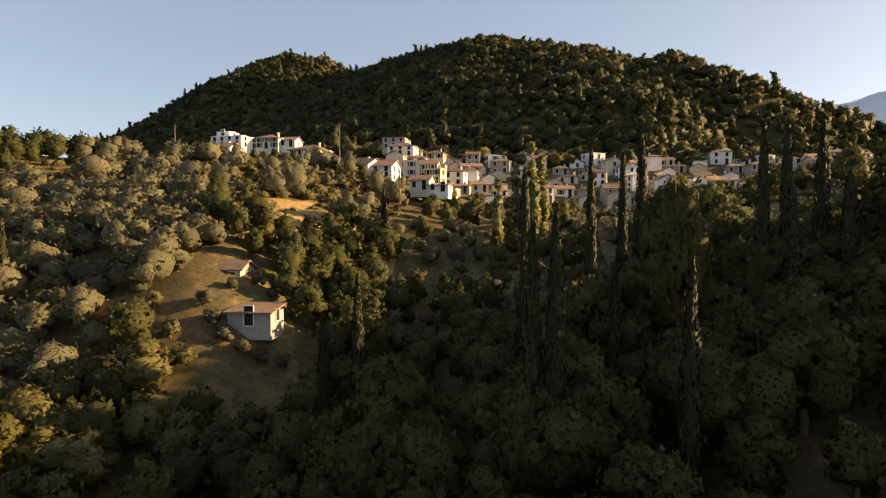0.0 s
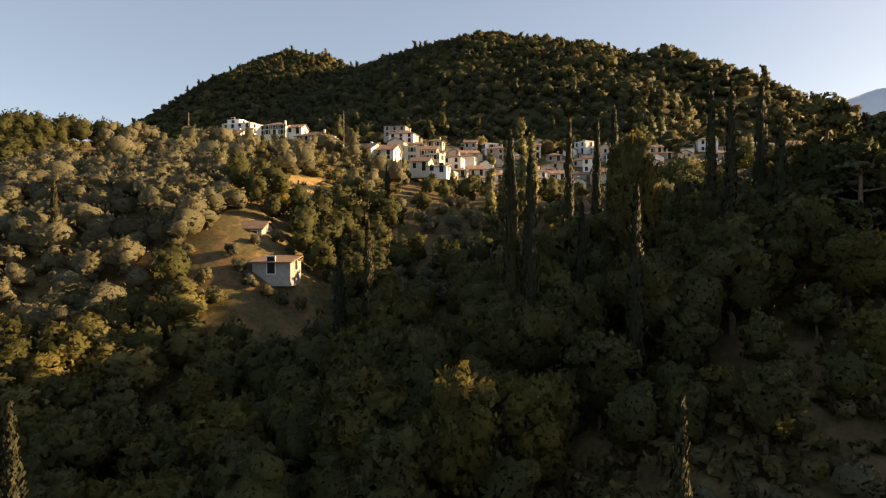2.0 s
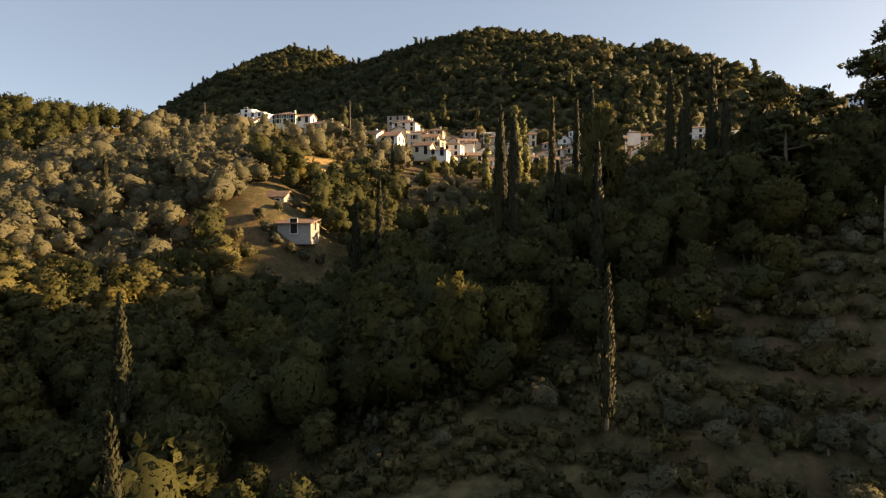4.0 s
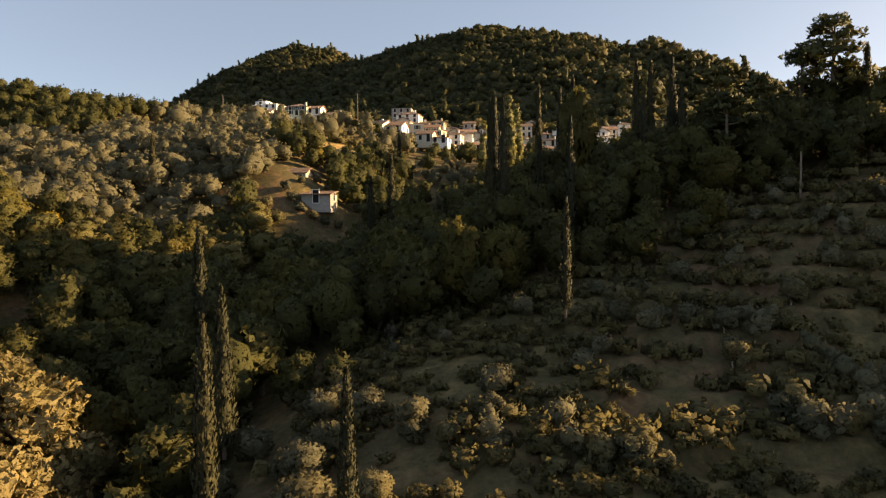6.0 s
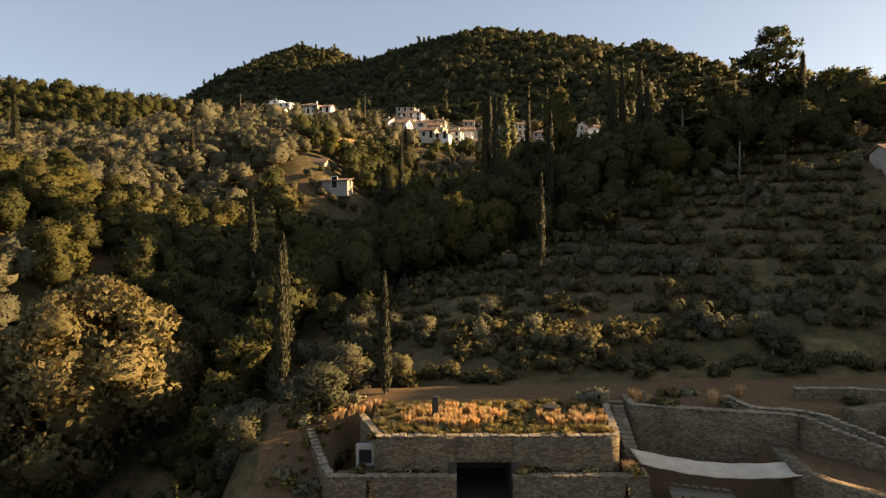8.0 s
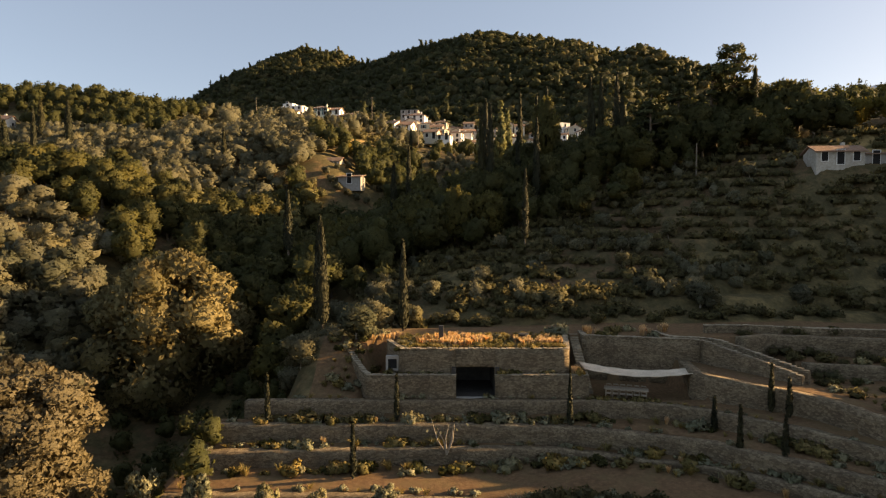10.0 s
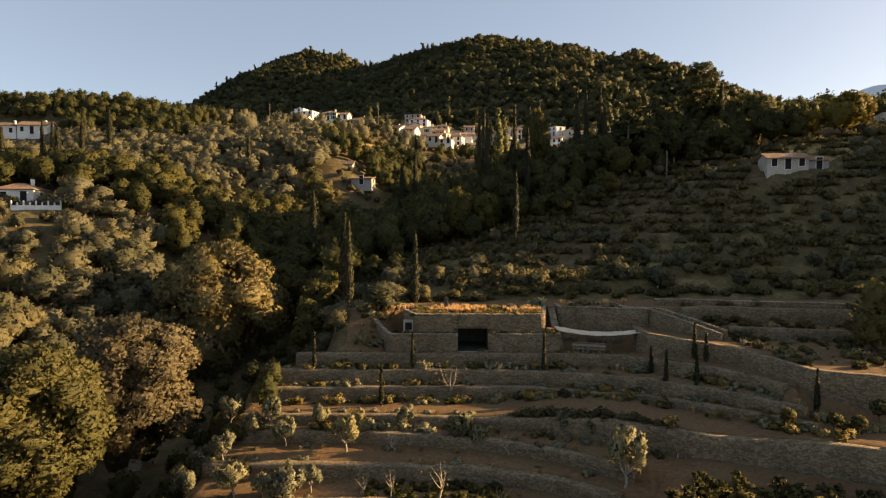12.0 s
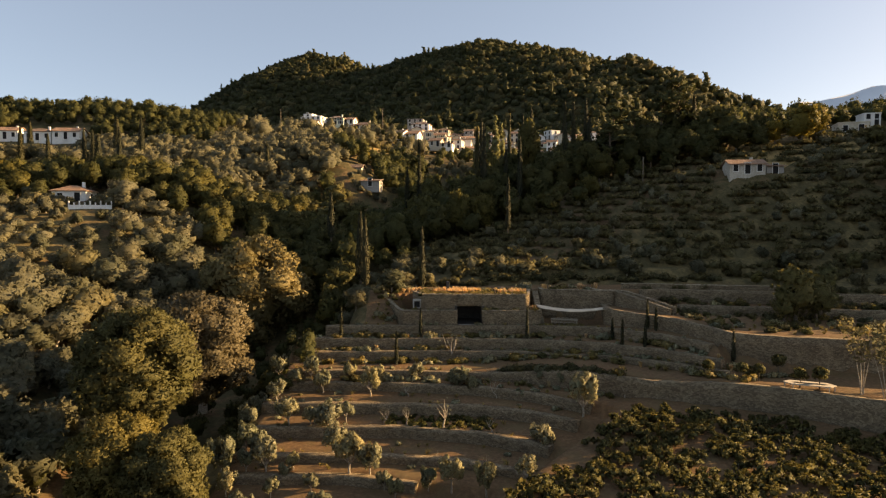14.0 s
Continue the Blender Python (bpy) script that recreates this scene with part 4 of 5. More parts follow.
plant(PINES[0], 52.7, 47.5, 1.15, 0.3, z=35.5)
plant(PINES[1], 49.5, 49, 0.9, 1.4, z=35)
plant(PINES[1], 38.5, 49.7, 1.0, 2.2, z=31.5)
plant(PINES[0], 35, 40, 0.9, 4.0, z=27)
plant(PINES[0], 42, 46, 0.85, 5.0, z=31)
plant(PINES[1], 60, 54, 0.8, 0.9)
plant(TURNING[0], 75, 37, 1.5, 1.0)
plant(TURNING[1], 79.5, 39, 1.25, 2.0)
plant(TURNING[1], 71, 40, 1.0, 3.0)
for x, y, s in ((86, 30, 0.8), (90, 27, 1.0), (96, 34, 0.9), (82, 20, 0.8), (88, 14, 1.0), (76, 10, 1.0), (72, 5, 0.9)):
    plant(LIGHTS[int(rng.integers(2))], x, y, s)


# ---- stone walls ----
def wall_mesh(name, line, top, bottom, thick, material, side=1, seg=0.6, rough=0.035):
    """A wall along a plan line; top and bottom are functions of (x, y). Faces are a little uneven."""
    pts = []
    for (ax, ay), (cx, cy) in zip(line, line[1:]):
        n = max(1, int(math.hypot(cx - ax, cy - ay) / seg))
        pts += [(ax + (cx - ax) * k / n, ay + (cy - ay) * k / n) for k in range(n)]
    pts.append(line[-1])
    P = np.array(pts, float)
    d = unit(np.gradient(P, axis=0))
    nrm = np.stack([d[:, 1], -d[:, 0]], -1) * side
    r = np.random.default_rng(len(pts))
    rows, H = [], 4
    for k, p in enumerate(P):
        z1, z0 = top(*p), bottom(*p)
        ring = []
        for j in range(H + 1):
            o = p + nrm[k] * r.normal() * rough
            ring.append((o[0], o[1], z0 + (z1 - z0) * j / H + (r.normal() * 0.025 if j == H else 0)))
        for j in range(H, -1, -1):
            o = p - nrm[k] * (thick + r.normal() * rough)
            ring.append((o[0], o[1], z0 + (z1 - z0) * j / H + (r.normal() * 0.025 if j == H else 0)))
        rows.append(ring)
    V = np.array(rows)
    m = V.shape[1]
    i = np.arange(len(P) * m).reshape(len(P), m)
    q = np.stack([i[:-1], i[1:], np.roll(i, -1, 1)[1:], np.roll(i, -1, 1)[:-1]], -1).reshape(-1, 4)
    me = arrays_mesh(name, V.reshape(-1, 3), q, material)
    bm = bmesh.new()
    bm.from_mesh(me)
    bm.verts.ensure_lookup_table()
    for s in (0, -1):
        bm.faces.new([bm.verts[v] for v in i[s]])
    bmesh.ops.recalc_face_normals(bm, faces=bm.faces)
    bm.to_mesh(me)
    bm.free()
    return me


STONES = []
for k in range(6):
    r = np.random.default_rng(900 + k)
    bm = bmesh.new()
    box(bm, -0.5, -0.5, -0.5, 0.5, 0.5, 0.5, bevel=0.12)
    for v in bm.verts:
        v.co += Vector(r.normal(size=3) * 0.05)
    STONES.append(bm_mesh("coping_stone", bm, COPING))


def coping(parent, line, top, width=0.5, name="coping_stone", step=0.42):
    """Loose flat stones along the top of a wall."""
    for (ax, ay), (cx, cy) in zip(line, line[1:]):
        length = math.hypot(cx - ax, cy - ay)
        n = max(1, int(length / step))
        for k in range(n):
            f = (k + 0.5) / n
            x, y = ax + (cx - ax) * f, ay + (cy - ay) * f
            a = math.atan2(cy - ay, cx - ax)
            ob = new(name, STONES[int(rng.integers(6))])
            ob.parent = parent
            h = rng.uniform(0.05, 0.09)
            x, y = x - math.sin(a) * width * 0.42, y + math.cos(a) * width * 0.42
            ob.matrix_basis = Matrix.LocRotScale((x, y, top(x, y) + h * 0.4), Euler((rng.normal() * 0.03, rng.normal() * 0.03, a + rng.normal() * 0.05)),
                                                 (length / n * rng.uniform(0.9, 1.05), width * rng.uniform(0.9, 1.12), h))


def retaining(name, line, top, bottom, thick=0.5, label="", material=None, side=1):
    ob = new(name, wall_mesh(name, line, top, bottom, thick, material or STONE, side))
    return tagged(ob, label or "rough grey-brown dry stone retaining wall of a terrace", "stone wall", "terrace walls", "structure")


SPANS = ((-16.2, 26.9), (-18.6, 26.5), (-19.2, 27), (-19.5, 58), (-19.5, 13), (-19.5, 11), (-19.5, 8), (-19.5, 6.5), (-19.5, -3), (-19.5, 3))
for k, (x0, x1) in enumerate(SPANS):
    xx = np.arange(x0, x1 + 0.1, 0.8)
    line = [(float(x), float(edge_y(k, x))) for x in xx]
    low = 0.1 if k < 4 else 0.02
    retaining("terrace_wall_%d" % (k + 1), line, lambda x, y, k=k, low=low: float(level(k, x)) + low, lambda x, y: float(ground(x, y - 0.4)) - 0.5, 0.85)
line = [(float(x), float(ramp_y(x))) for x in np.arange(19.7, 58, 0.8)]
rampwall = retaining("lane_wall", [(19.5, -12.6), (18.9, -16.6)] + line, lambda x, y: float(lane(max(x, 19))) + 0.12, lambda x, y: float(ground(x, y - 0.5)) - 0.5, 0.9,
                     "long stone retaining wall that follows the sloping lane")
line = [(12.0, -7.6), (11.9, -9.9), (21.5, -12.2)]
yardwall = retaining("yard_wall", line, lambda x, y: 7.05, lambda x, y: 2.7, 0.8, "high stone wall between the patio and the upper yard")
coping(yardwall, line, lambda x, y: 7.05)


def ramp_top(x, y):
    return 7.05 - 0.23 * max(0, -12.2 - y)


line = [(21.5, -12.2), (23.9, -15.3), (26.4, -18.7)]
rw = retaining("ramp_wall", line, ramp_top, lambda x, y: 4.4, 0.4, "low stone wall stepping down along the ramp")
coping(rw, line, ramp_top, 0.42)
line = [(18.9, -7.9), (19.4, -10.5), (22.4, -11.4), (24.9, -14.7), (27.3, -18.0)]
rw = retaining("ramp_wall", line, ramp_top, lambda x, y: 4.4, 0.4, "low stone wall stepping down along the ramp")
coping(rw, line, ramp_top, 0.42)
line = [(23.5, -8.6), (27, -8.6), (33, -10.2), (44, -12.5)]
rw = retaining("garden_wall", line, lambda x, y: 7.7, lambda x, y: 6.2, 0.45, "low stone garden wall beside the dirt road")
coping(rw, line, lambda x, y: 7.7, 0.48)

for name, off, top, low in (("garden_terrace_wall", 0.0, 7.15, 5.2), ("garden_terrace_wall", -4.15, 5.6, 3.6)):
    line = [(float(x), float(yard_y(x)) + off) for x in np.arange(25.5 if off == 0.0 else 29.0, 60, 1.0)]
    retaining(name, line, lambda x, y, top=top: top, lambda x, y, low=low: low, 0.85, "low dry stone wall of a hedge-planted garden terrace")

# ---- the stone house under the planted roof ----
house = tagged(new("stone_house"), "low stone house with a planted grass roof, set into the terraces", "house")
YF = -16.0
flat = lambda z: (lambda x, y: z)
for a, c in ((-6.8, 0.42), (3.55, 11.05)):
    w = part("front_wall", wall_mesh("front_wall", [(a, YF), (c, YF)], flat(4.98), flat(2.6), 0.42, STONE), None, house)
    coping(w, [(a, YF), (c, YF)], flat(4.98), 0.44)
part("side_wall", wall_mesh("side_wall", [(11.05, YF + 0.44), (11.0, -12.2)], flat(4.98), flat(2.6), 0.42, STONE), None, house)
w = part("side_wall", wall_mesh("side_wall", [(-10.2, -8.2), (-6.85, YF + 0.3)], lambda x, y: 5.0 + max(0, y + 14.5) * 0.2, lambda x, y: 2.4, 0.45, STONE), None, house)
coping(w, [(-10.2, -8.2), (-6.85, YF + 0.3)], lambda x, y: 5.0 + max(0, y + 14.5) * 0.2, 0.46)
for a, c, low in ((-4.1, 0.42, 4.4), (0.42, 3.55, 5.46), (3.55, 9.6, 4.4)):
    w = part("upper_wall", wall_mesh("upper_wall", [(a, YF + 0.75), (c, YF + 0.75)], flat(6.95), flat(low), 0.45, STONE), None, house)
coping(w, [(-4.1, YF + 0.75), (9.6, YF + 0.75)], flat(6.95), 0.46)
w = part("upper_wall", wall_mesh("upper_wall", [(9.6, YF + 0.8), (10.0, -13), (10.8, -8.2)], flat(6.95), flat(3.0), 0.4, STONE), None, house)
coping(w, [(9.6, YF + 0.8), (10.0, -13), (10.8, -8.2)], flat(6.95), 0.42)
w = part("upper_wall", wall_mesh("upper_wall", [(-5.6, -11.4), (-4.1, YF + 0.8)], flat(6.95), flat(3.0), 0.4, STONE), None, house)
coping(w, [(-5.6, -11.4), (-4.1, YF + 0.8)], flat(6.95), 0.42)
part("floor_slab", boxed(-6.3, YF + 0.02, 2.7, 10.6, -9.4, 3.13, bevel=0.02), CONCRETE, house)
part("planter_soil", boxed(-6.3, YF + 0.43, 4.2, 0.4, YF + 1.1, 4.9), TILLED, house, "dry soil of the planting strip")
part("planter_soil", boxed(3.57, YF + 0.43, 4.2, 10.6, YF + 1.1, 4.9), TILLED, house, "dry soil of the planting strip")
bm = bmesh.new()
nx0, ny0 = 30, 14
grid = [[bm.verts.new((-4.9 + 15.0 * i / nx0 + (0.5 - i / nx0) * 0.7 * (1 - j / ny0), YF + 1.0 + 6.9 * j / ny0,
                       6.72 + 0.22 * math.sin(i * 0.5) * math.sin(j * 0.45) ** 2 + rng.uniform(0, 0.05))) for i in range(nx0 + 1)] for j in range(ny0 + 1)]
for j in range(ny0):
    for i in range(nx0):
        bm.faces.new((grid[j][i], grid[j][i + 1], grid[j + 1][i + 1], grid[j + 1][i]))
part("roof_soil", bm_mesh("roof_soil", bm, EARTH, True), None, house, "earth layer of the planted roof")
# room faces behind the doorway, darkened by colour for the unlit inside
part("inner_wall", boxed(0.05, YF + 0.3, 3.0, 0.4, -10.5, 5.5), GLOOM, house)
part("inner_wall", boxed(3.57, YF + 0.3, 3.0, 3.9, -10.5, 5.5), GLOOM, house)
part("inner_wall", boxed(0.05, -10.5, 3.0, 3.9, -10.2, 5.5), GLOOM, house)
# dark sheet laid over the slab to paint in the floor's shade
part("inner_floor", boxed(0.4, YF + 0.5, 3.0, 3.57, -10.5, 3.16), GLOOM, house)
part("ceiling_slab", boxed(-3.9, YF + 1.21, 5.5, 9.4, -9.2, 5.72), CONCRETE, house)
win = part("window", boxed(-5.35, YF + 1.35, 5.02, -4.25, YF + 1.75, 6.25, bevel=0.03), CONCRETE, house, "small square window box of pale concrete")
part("pane", boxed(-5.15, YF + 1.3, 5.25, -4.45, YF + 1.345, 6.0), DARK, win, "dark glass")

# stone steps beside the house
stair = tagged(new("stone_stairs"), "dark stone steps between the house and the yard wall", "stairs")
for k in range(20):
    part("step", boxed(10.95, -14.6 + 0.31 * k, 3.0, 11.75, -14.6 + 0.31 * (k + 1) + 0.02, 3.12 + 0.19 * (k + 1), bevel=0.015), COPING, stair)

# things on the roof
vent = tagged(new("roof_vent", bm_mesh("roof_vent", boxed(-1.0, -12.2, 6.6, -0.6, -11.8, 8.3, bevel=0.02), STEEL)), "tall dark square steel chimney on the grass roof", "chimney")
bm = bmesh.new()
bmesh.ops.create_cone(bm, cap_ends=True, segments=20, radius1=0.42, radius2=0.42, depth=0.7, matrix=Matrix.Translation((6.4, -11.3, 7.05)))
bmesh.ops.create_cone(bm, cap_ends=True, segments=20, radius1=0.48, radius2=0.48, depth=0.08, matrix=Matrix.Translation((6.4, -11.3, 7.44)))
tagged(new("roof_light", bm_mesh("roof_light", bm, STEEL)), "low dark round skylight drum on the grass roof", "skylight")

# reed canopy over the patio
def canopy():
    ob = tagged(new("reed_canopy"), "pale sagging reed canopy stretched over the patio", "canopy")
    n, m = 26, 8
    back0, back1 = Vector((10.9, -13.0, 5.42)), Vector((19.7, -14.9, 5.3))
    front0, front1 = Vector((11.0, -14.9, 5.25)), Vector((19.2, -16.8, 5.35))
    V = []
    for i in range(n + 1):
        f = i / n
        sag = -0.42 * math.sin(math.pi * min(1, f * 1.02)) + 0.25 * max(0, f - 0.9) * 10 * (f - 0.9)
        for j in range(m + 1):
            g = j / m
            p = back0.lerp(back1, f).lerp(front0.lerp(front1, f), g)
            V.append((p.x + 0.03 * math.sin(j * 9), p.y, p.z + sag - 0.12 * math.sin(math.pi * g) + 0.02 * math.sin(i * 5 + j)))
    V = np.array(V)
    i = np.arange(len(V)).reshape(n + 1, m + 1)
    q = np.stack([i[:-1, :-1], i[1:, :-1], i[1:, 1:], i[:-1, 1:]], -1).reshape(-1, 4)
    N = len(V)
    both = np.concatenate([V, V - (0, 0, 0.07)])
    rim = []
    for ring in (i[0], i[-1], i[:, 0], i[:, -1]):
        rim += [(ring[k], ring[k + 1], ring[k + 1] + N, ring[k] + N) for k in range(len(ring) - 1)]
    part("reed_mat", arrays_mesh("reed_mat", both, np.concatenate([q, q[:, ::-1] + N, np.array(rim)]), REED, True), None, ob)
    for x, y, z in ((19.8, -15.6, 5.1), (19.9, -14.1, 5.1)):
        part("post", boxed(x - 0.06, y - 0.06, 3.0, x + 0.06, y + 0.06, z), WOOD, ob)
    for f in (0.0, 1.0):
        a, c = back0.lerp(back1, f), front0.lerp(front1, f)
        part("beam", quads_mesh("beam", tube([a - Vector((0, 0, 0.13)), c - Vector((0, 0, 0.13))], [0.06, 0.06], 6), WOOD), None, ob)
    return ob


canopy()


def table():
    ob = tagged(new("dining_table"), "long weathered wooden dining table on the shaded patio", "table")
    part("tabletop", boxed(-1.7, -0.45, 0.70, 1.7, 0.45, 0.76, bevel=0.01), TABLEWOOD, ob)
    for x in (-1.55, 1.55):
        for y in (-0.36, 0.36):
            part("leg", boxed(x - 0.04, y - 0.04, 0, x + 0.04, y + 0.04, 0.70), TABLEWOOD, ob)
    ob.matrix_basis = pose(14.1, -15.7, 3.1, 0, 0, -17)
    return ob


def chair():
    ob = tagged(new("dining_chair"), "weathered wooden dining chair at the patio table", "chair", "chairs round the table")
    part("seat", boxed(-0.22, -0.22, 0.43, 0.22, 0.22, 0.47, bevel=0.008), TABLEWOOD, ob)
    part("backrest", boxed(-0.2, 0.19, 0.74, 0.2, 0.23, 0.85, bevel=0.008), TABLEWOOD, ob)
    for x in (-0.2, 0.2):
        part("leg", boxed(x - 0.02, -0.22, 0, x + 0.02, -0.18, 0.43), TABLEWOOD, ob)
        part("leg", boxed(x - 0.02, 0.19, 0, x + 0.02, 0.23, 0.74), TABLEWOOD, ob)
    return ob


table()
seat = chair()
base = pose(14.1, -15.7, 3.1, 0, 0, -17)
for k in range(6):
    for s in (-1, 1):
        m = base @ pose(-1.35 + 0.54 * k, 0.62 * s, 0, 0, 0, 0 if s > 0 else 180)
        if k == 0 and s == -1:
            seat.matrix_basis = m
        else:
            copy_thing(seat, m)


# ---- planting near the house ----
PLUMES = [tree_thing("grass_tuft", (grass_shape(s, 170, 0.85, 0.34), None), GRASS, None, "golden feather grass tuft lit by low sun", "ornamental grass", "feather grass round the house") for s in (91, 92, 93)]
MIXED = [tree_thing("grass_tuft", (grass_shape(s, 80, 0.6, 0.6), None), TUFT, None, "low olive-brown grass tuft", "ornamental grass", "mixed tufts round the house") for s in (94, 95)]
HERBS = [tree_thing("herb_bush", (shrub_shape(s, 130, 0.22, True), None), leaf, None, label, "bush", "herb bushes in the garden") for s, leaf, label in (
    (96, TUFT, "small straw-green herb bush in the garden"), (97, SILVER, "small silvery garden bush"), (98, GREEN, "small green garden bush"))]
r5 = np.random.default_rng(55)
spots = []
for x, y in scatter(1900, -4.4, 9.6, -14.9, -8.6, 0.38, 21):
    a = ((x - 0.2) / 3.4) ** 2 + ((y + 12.0) / 1.7) ** 2
    c = ((x - 7.4) / 2.3) ** 2 + ((y + 12.3) / 1.5) ** 2
    if min(a, c) < 1 and r5.uniform() < 0.8:
        plant(PLUMES[int(r5.integers(3))], x, y, r5.uniform(0.6, 0.85), z=6.85)
    elif r5.uniform() < 0.6:
        if r5.uniform() < 0.6:
            plant(MIXED[int(r5.integers(2))], x, y, r5.uniform(0.6, 0.95), z=6.82)
        else:
            plant(HERBS[int(r5.integers(3))], x, y, r5.uniform(0.35, 0.6), z=6.78)
for x in np.arange(-6.2, 10.6, 0.55):
    if not 0.2 < x < 3.8 and r5.uniform() < 0.75:
        m = HERBS[int(r5.integers(3))] if r5.uniform() < 0.6 else MIXED[int(r5.integers(2))]
        plant(m, float(x), YF + 0.7, r5.uniform(0.35, 0.7), z=4.88)
for x, y in ((9.9, -15.3), (10.3, -15.4), (10.0, -15.5), (-5.6, -10.6), (-6.2, -10.2), (-5.2, -9.6), (-6.8, -11.0), (-4.7, -9.2)):
    plant(PLUMES[int(r5.integers(3))], x, y, 0.9, z=4.9 if x > 0 else 6.6)
for x, y in ((12.5, -8.1), (12.9, -8.6), (12.6, -9.0), (13.3, -9.3), (17.5, -9.2), (18.0, -9.5), (17.3, -9.8), (19.6, -8.0), (20.1, -7.8)):
    plant(PLUMES[int(r5.integers(3))] if r5.uniform() < 0.7 else MIXED[0], x, y, r5.uniform(0.9, 1.3), z=6.9)
for x, y in ((13.8, -9.7), (14.5, -9.9), (18.3, -10.0), (15.2, -7.4), (16.0, -7.4), (16.8, -7.3)):
    plant(HERBS[int(r5.integers(3))], x, y, r5.uniform(0.6, 0.9), z=6.9)
plant(HERBS[1], 10.2, -8.6, 1.3, z=6.8)
for x, y in scatter(260, -10.5, -5.2, -14.5, -7.5, 0.7, 46):      # planted bank west of the house
    if x < -5.6 - (y + 11.4) * 0.1 and x > -10.0 - (y + 8.2) * -0.45 - 0.2:
        plant(MIXED[int(r5.integers(2))] if r5.uniform() < 0.5 else HERBS[int(r5.integers(3))], x, y, r5.uniform(0.5, 0.9))
# beds at the foot of each terrace wall
for k, dens in ((0, 0.85), (1, 0.85), (2, 0.85), (3, 0.45)):
    for x in np.arange(-15, 27 + k * 3, 0.62):
        if r5.uniform() < dens and not (k == 3 and x > 16):
            y = float(edge_y(k, x)) - r5.uniform(0.5, 1.2)
            u = r5.uniform()
            if u < 0.72:
                plant(HERBS[int(r5.choice(3, p=(0.45, 0.35, 0.2)))], float(x), y, r5.uniform(0.35, 1.0))
            elif u < 0.93:
                plant(MIXED[int(r5.integers(2))], float(x), y, r5.uniform(0.7, 1.3))
            else:
                plant(PLUMES[int(r5.integers(3))], float(x), y, r5.uniform(0.6, 0.9))
for x in np.arange(10.5, 26, 0.5):       # planted edge of the patio
    if r5.uniform() < 0.8:
        plant(HERBS[int(r5.choice(3, p=(0.4, 0.4, 0.2)))], float(x), float(edge_y(0, x)) + 0.8, r5.uniform(0.35, 0.65), z=3.1)

for x in np.arange(5.5, 16.6, 0.85):       # green hedge along the rubble wall
    plant(SHRUBS[int(r5.integers(3))], float(x), float(edge_y(3, x)) + 1.1 + r5.normal() * 0.15, r5.uniform(0.6, 0.95))

# low herbs and dry tufts that nobody could count, along the terrace edges
low = {"herb": [], "tuft": []}
HERB_Q = [shrub_shape(s, 60, 0.24, True) for s in (96, 97)]
TUFT_Q = [grass_shape(s, 34, 0.6, 0.6) for s in (94, 95)]
for k, x0, x1, step in ((0, -15, 26, 0.5), (1, -17, 27, 0.5), (2, -18, 28, 0.5), (3, -19, 16, 0.7), (4, -19, 12, 0.9), (5, -19, 10, 0.9), (6, -19, 8, 0.9), (7, -19, 6, 0.9)):
    for x in np.arange(x0, x1, step):
        if r5.uniform() < 0.25:
            continue
        x = float(x) + r5.normal() * 0.2
        y = float(edge_y(k, x)) + (r5.uniform(0.9, 1.5) if r5.uniform() < 0.6 else -r5.uniform(0.4, 1.6))
        z = float(ground(x, y)) - 0.04
        if r5.uniform() < (0.62 if k < 4 else 0.3):
            low["herb"].append(moved(HERB_Q[int(r5.integers(2))], x, y, z, r5.uniform(0.25, 0.6), r5.uniform(0, 6.28)))
        else:
            low["tuft"].append(moved(TUFT_Q[int(r5.integers(2))], x, y, z, r5.uniform(0.5, 1.0), r5.uniform(0, 6.28)))
stuff("garden_herbs", low["herb"], SILVER, "low silvery herbs along the garden terraces", "herbs")
stuff("garden_tufts", low["tuft"], TUFT, "dry grass tufts along the garden terraces", "dry grass")

# slim young cypresses in the garden: plan and height
YOUNG = tree_thing("young_cypress", cypress_shape(46, 700, 0.26, 0.12, 0.42), CYPRESS, BARK, "slim young cypress on the garden terraces", "cypress tree", "young cypresses in the garden")
for x, y, h in ((-14.0, -18.4, 3.9), (-4.2, -17.8, 3.7), (-6.8, -22.9, 4.0), (8.9, -19.0, 4.0), (18.7, -21.2, 2.6), (18.9, -24.5, 3.9),
                (23.0, -20.7, 3.6), (23.6, -21.9, 2.9), (20.9, -26.2, 2.7), (28.2, -31.2, 3.6)):
    plant(YOUNG, x, y, 0.5, tall=h / 5.0)

# olives of the lower terraces: plan and height
GNARLED = [tree_thing("olive_tree", young_olive_shape(s), SILVER, PALE_BARK, "young silvery olive tree with a pale twisted trunk on a terrace", "olive tree", "olives of the lower terraces") for s in (16, 17, 18)]
UPPER = ((-15.8, -27.0, 2.3), (-17.3, -27.6, 2.1), (-14.2, -28.6, 2.4), (-11.6, -26.8, 1.9), (-8.4, -26.7, 1.6), (-7.9, -27.5, 1.6), (-4.3, -26.9, 2.0),
         (-9.0, -29.6, 2.6), (0.3, -28.7, 2.7), (-18.2, -31.8, 2.3), (-16.0, -35.8, 2.9), (-12.3, -35.8, 3.3), (-10.7, -34.7, 2.1), (-13.9, -35.8, 2.0),
         (6.6, -31.0, 1.2), (9.1, -28.2, 2.0), (11.1, -29.2, 1.6), (13.2, -30.2, 2.0), (11.8, -36.1, 3.6), (7.4, -39.9, 2.6), (1.6, -28.9, 2.0), (-19.5, -26.6, 2.4), (-20.8, -29.5, 2.6))
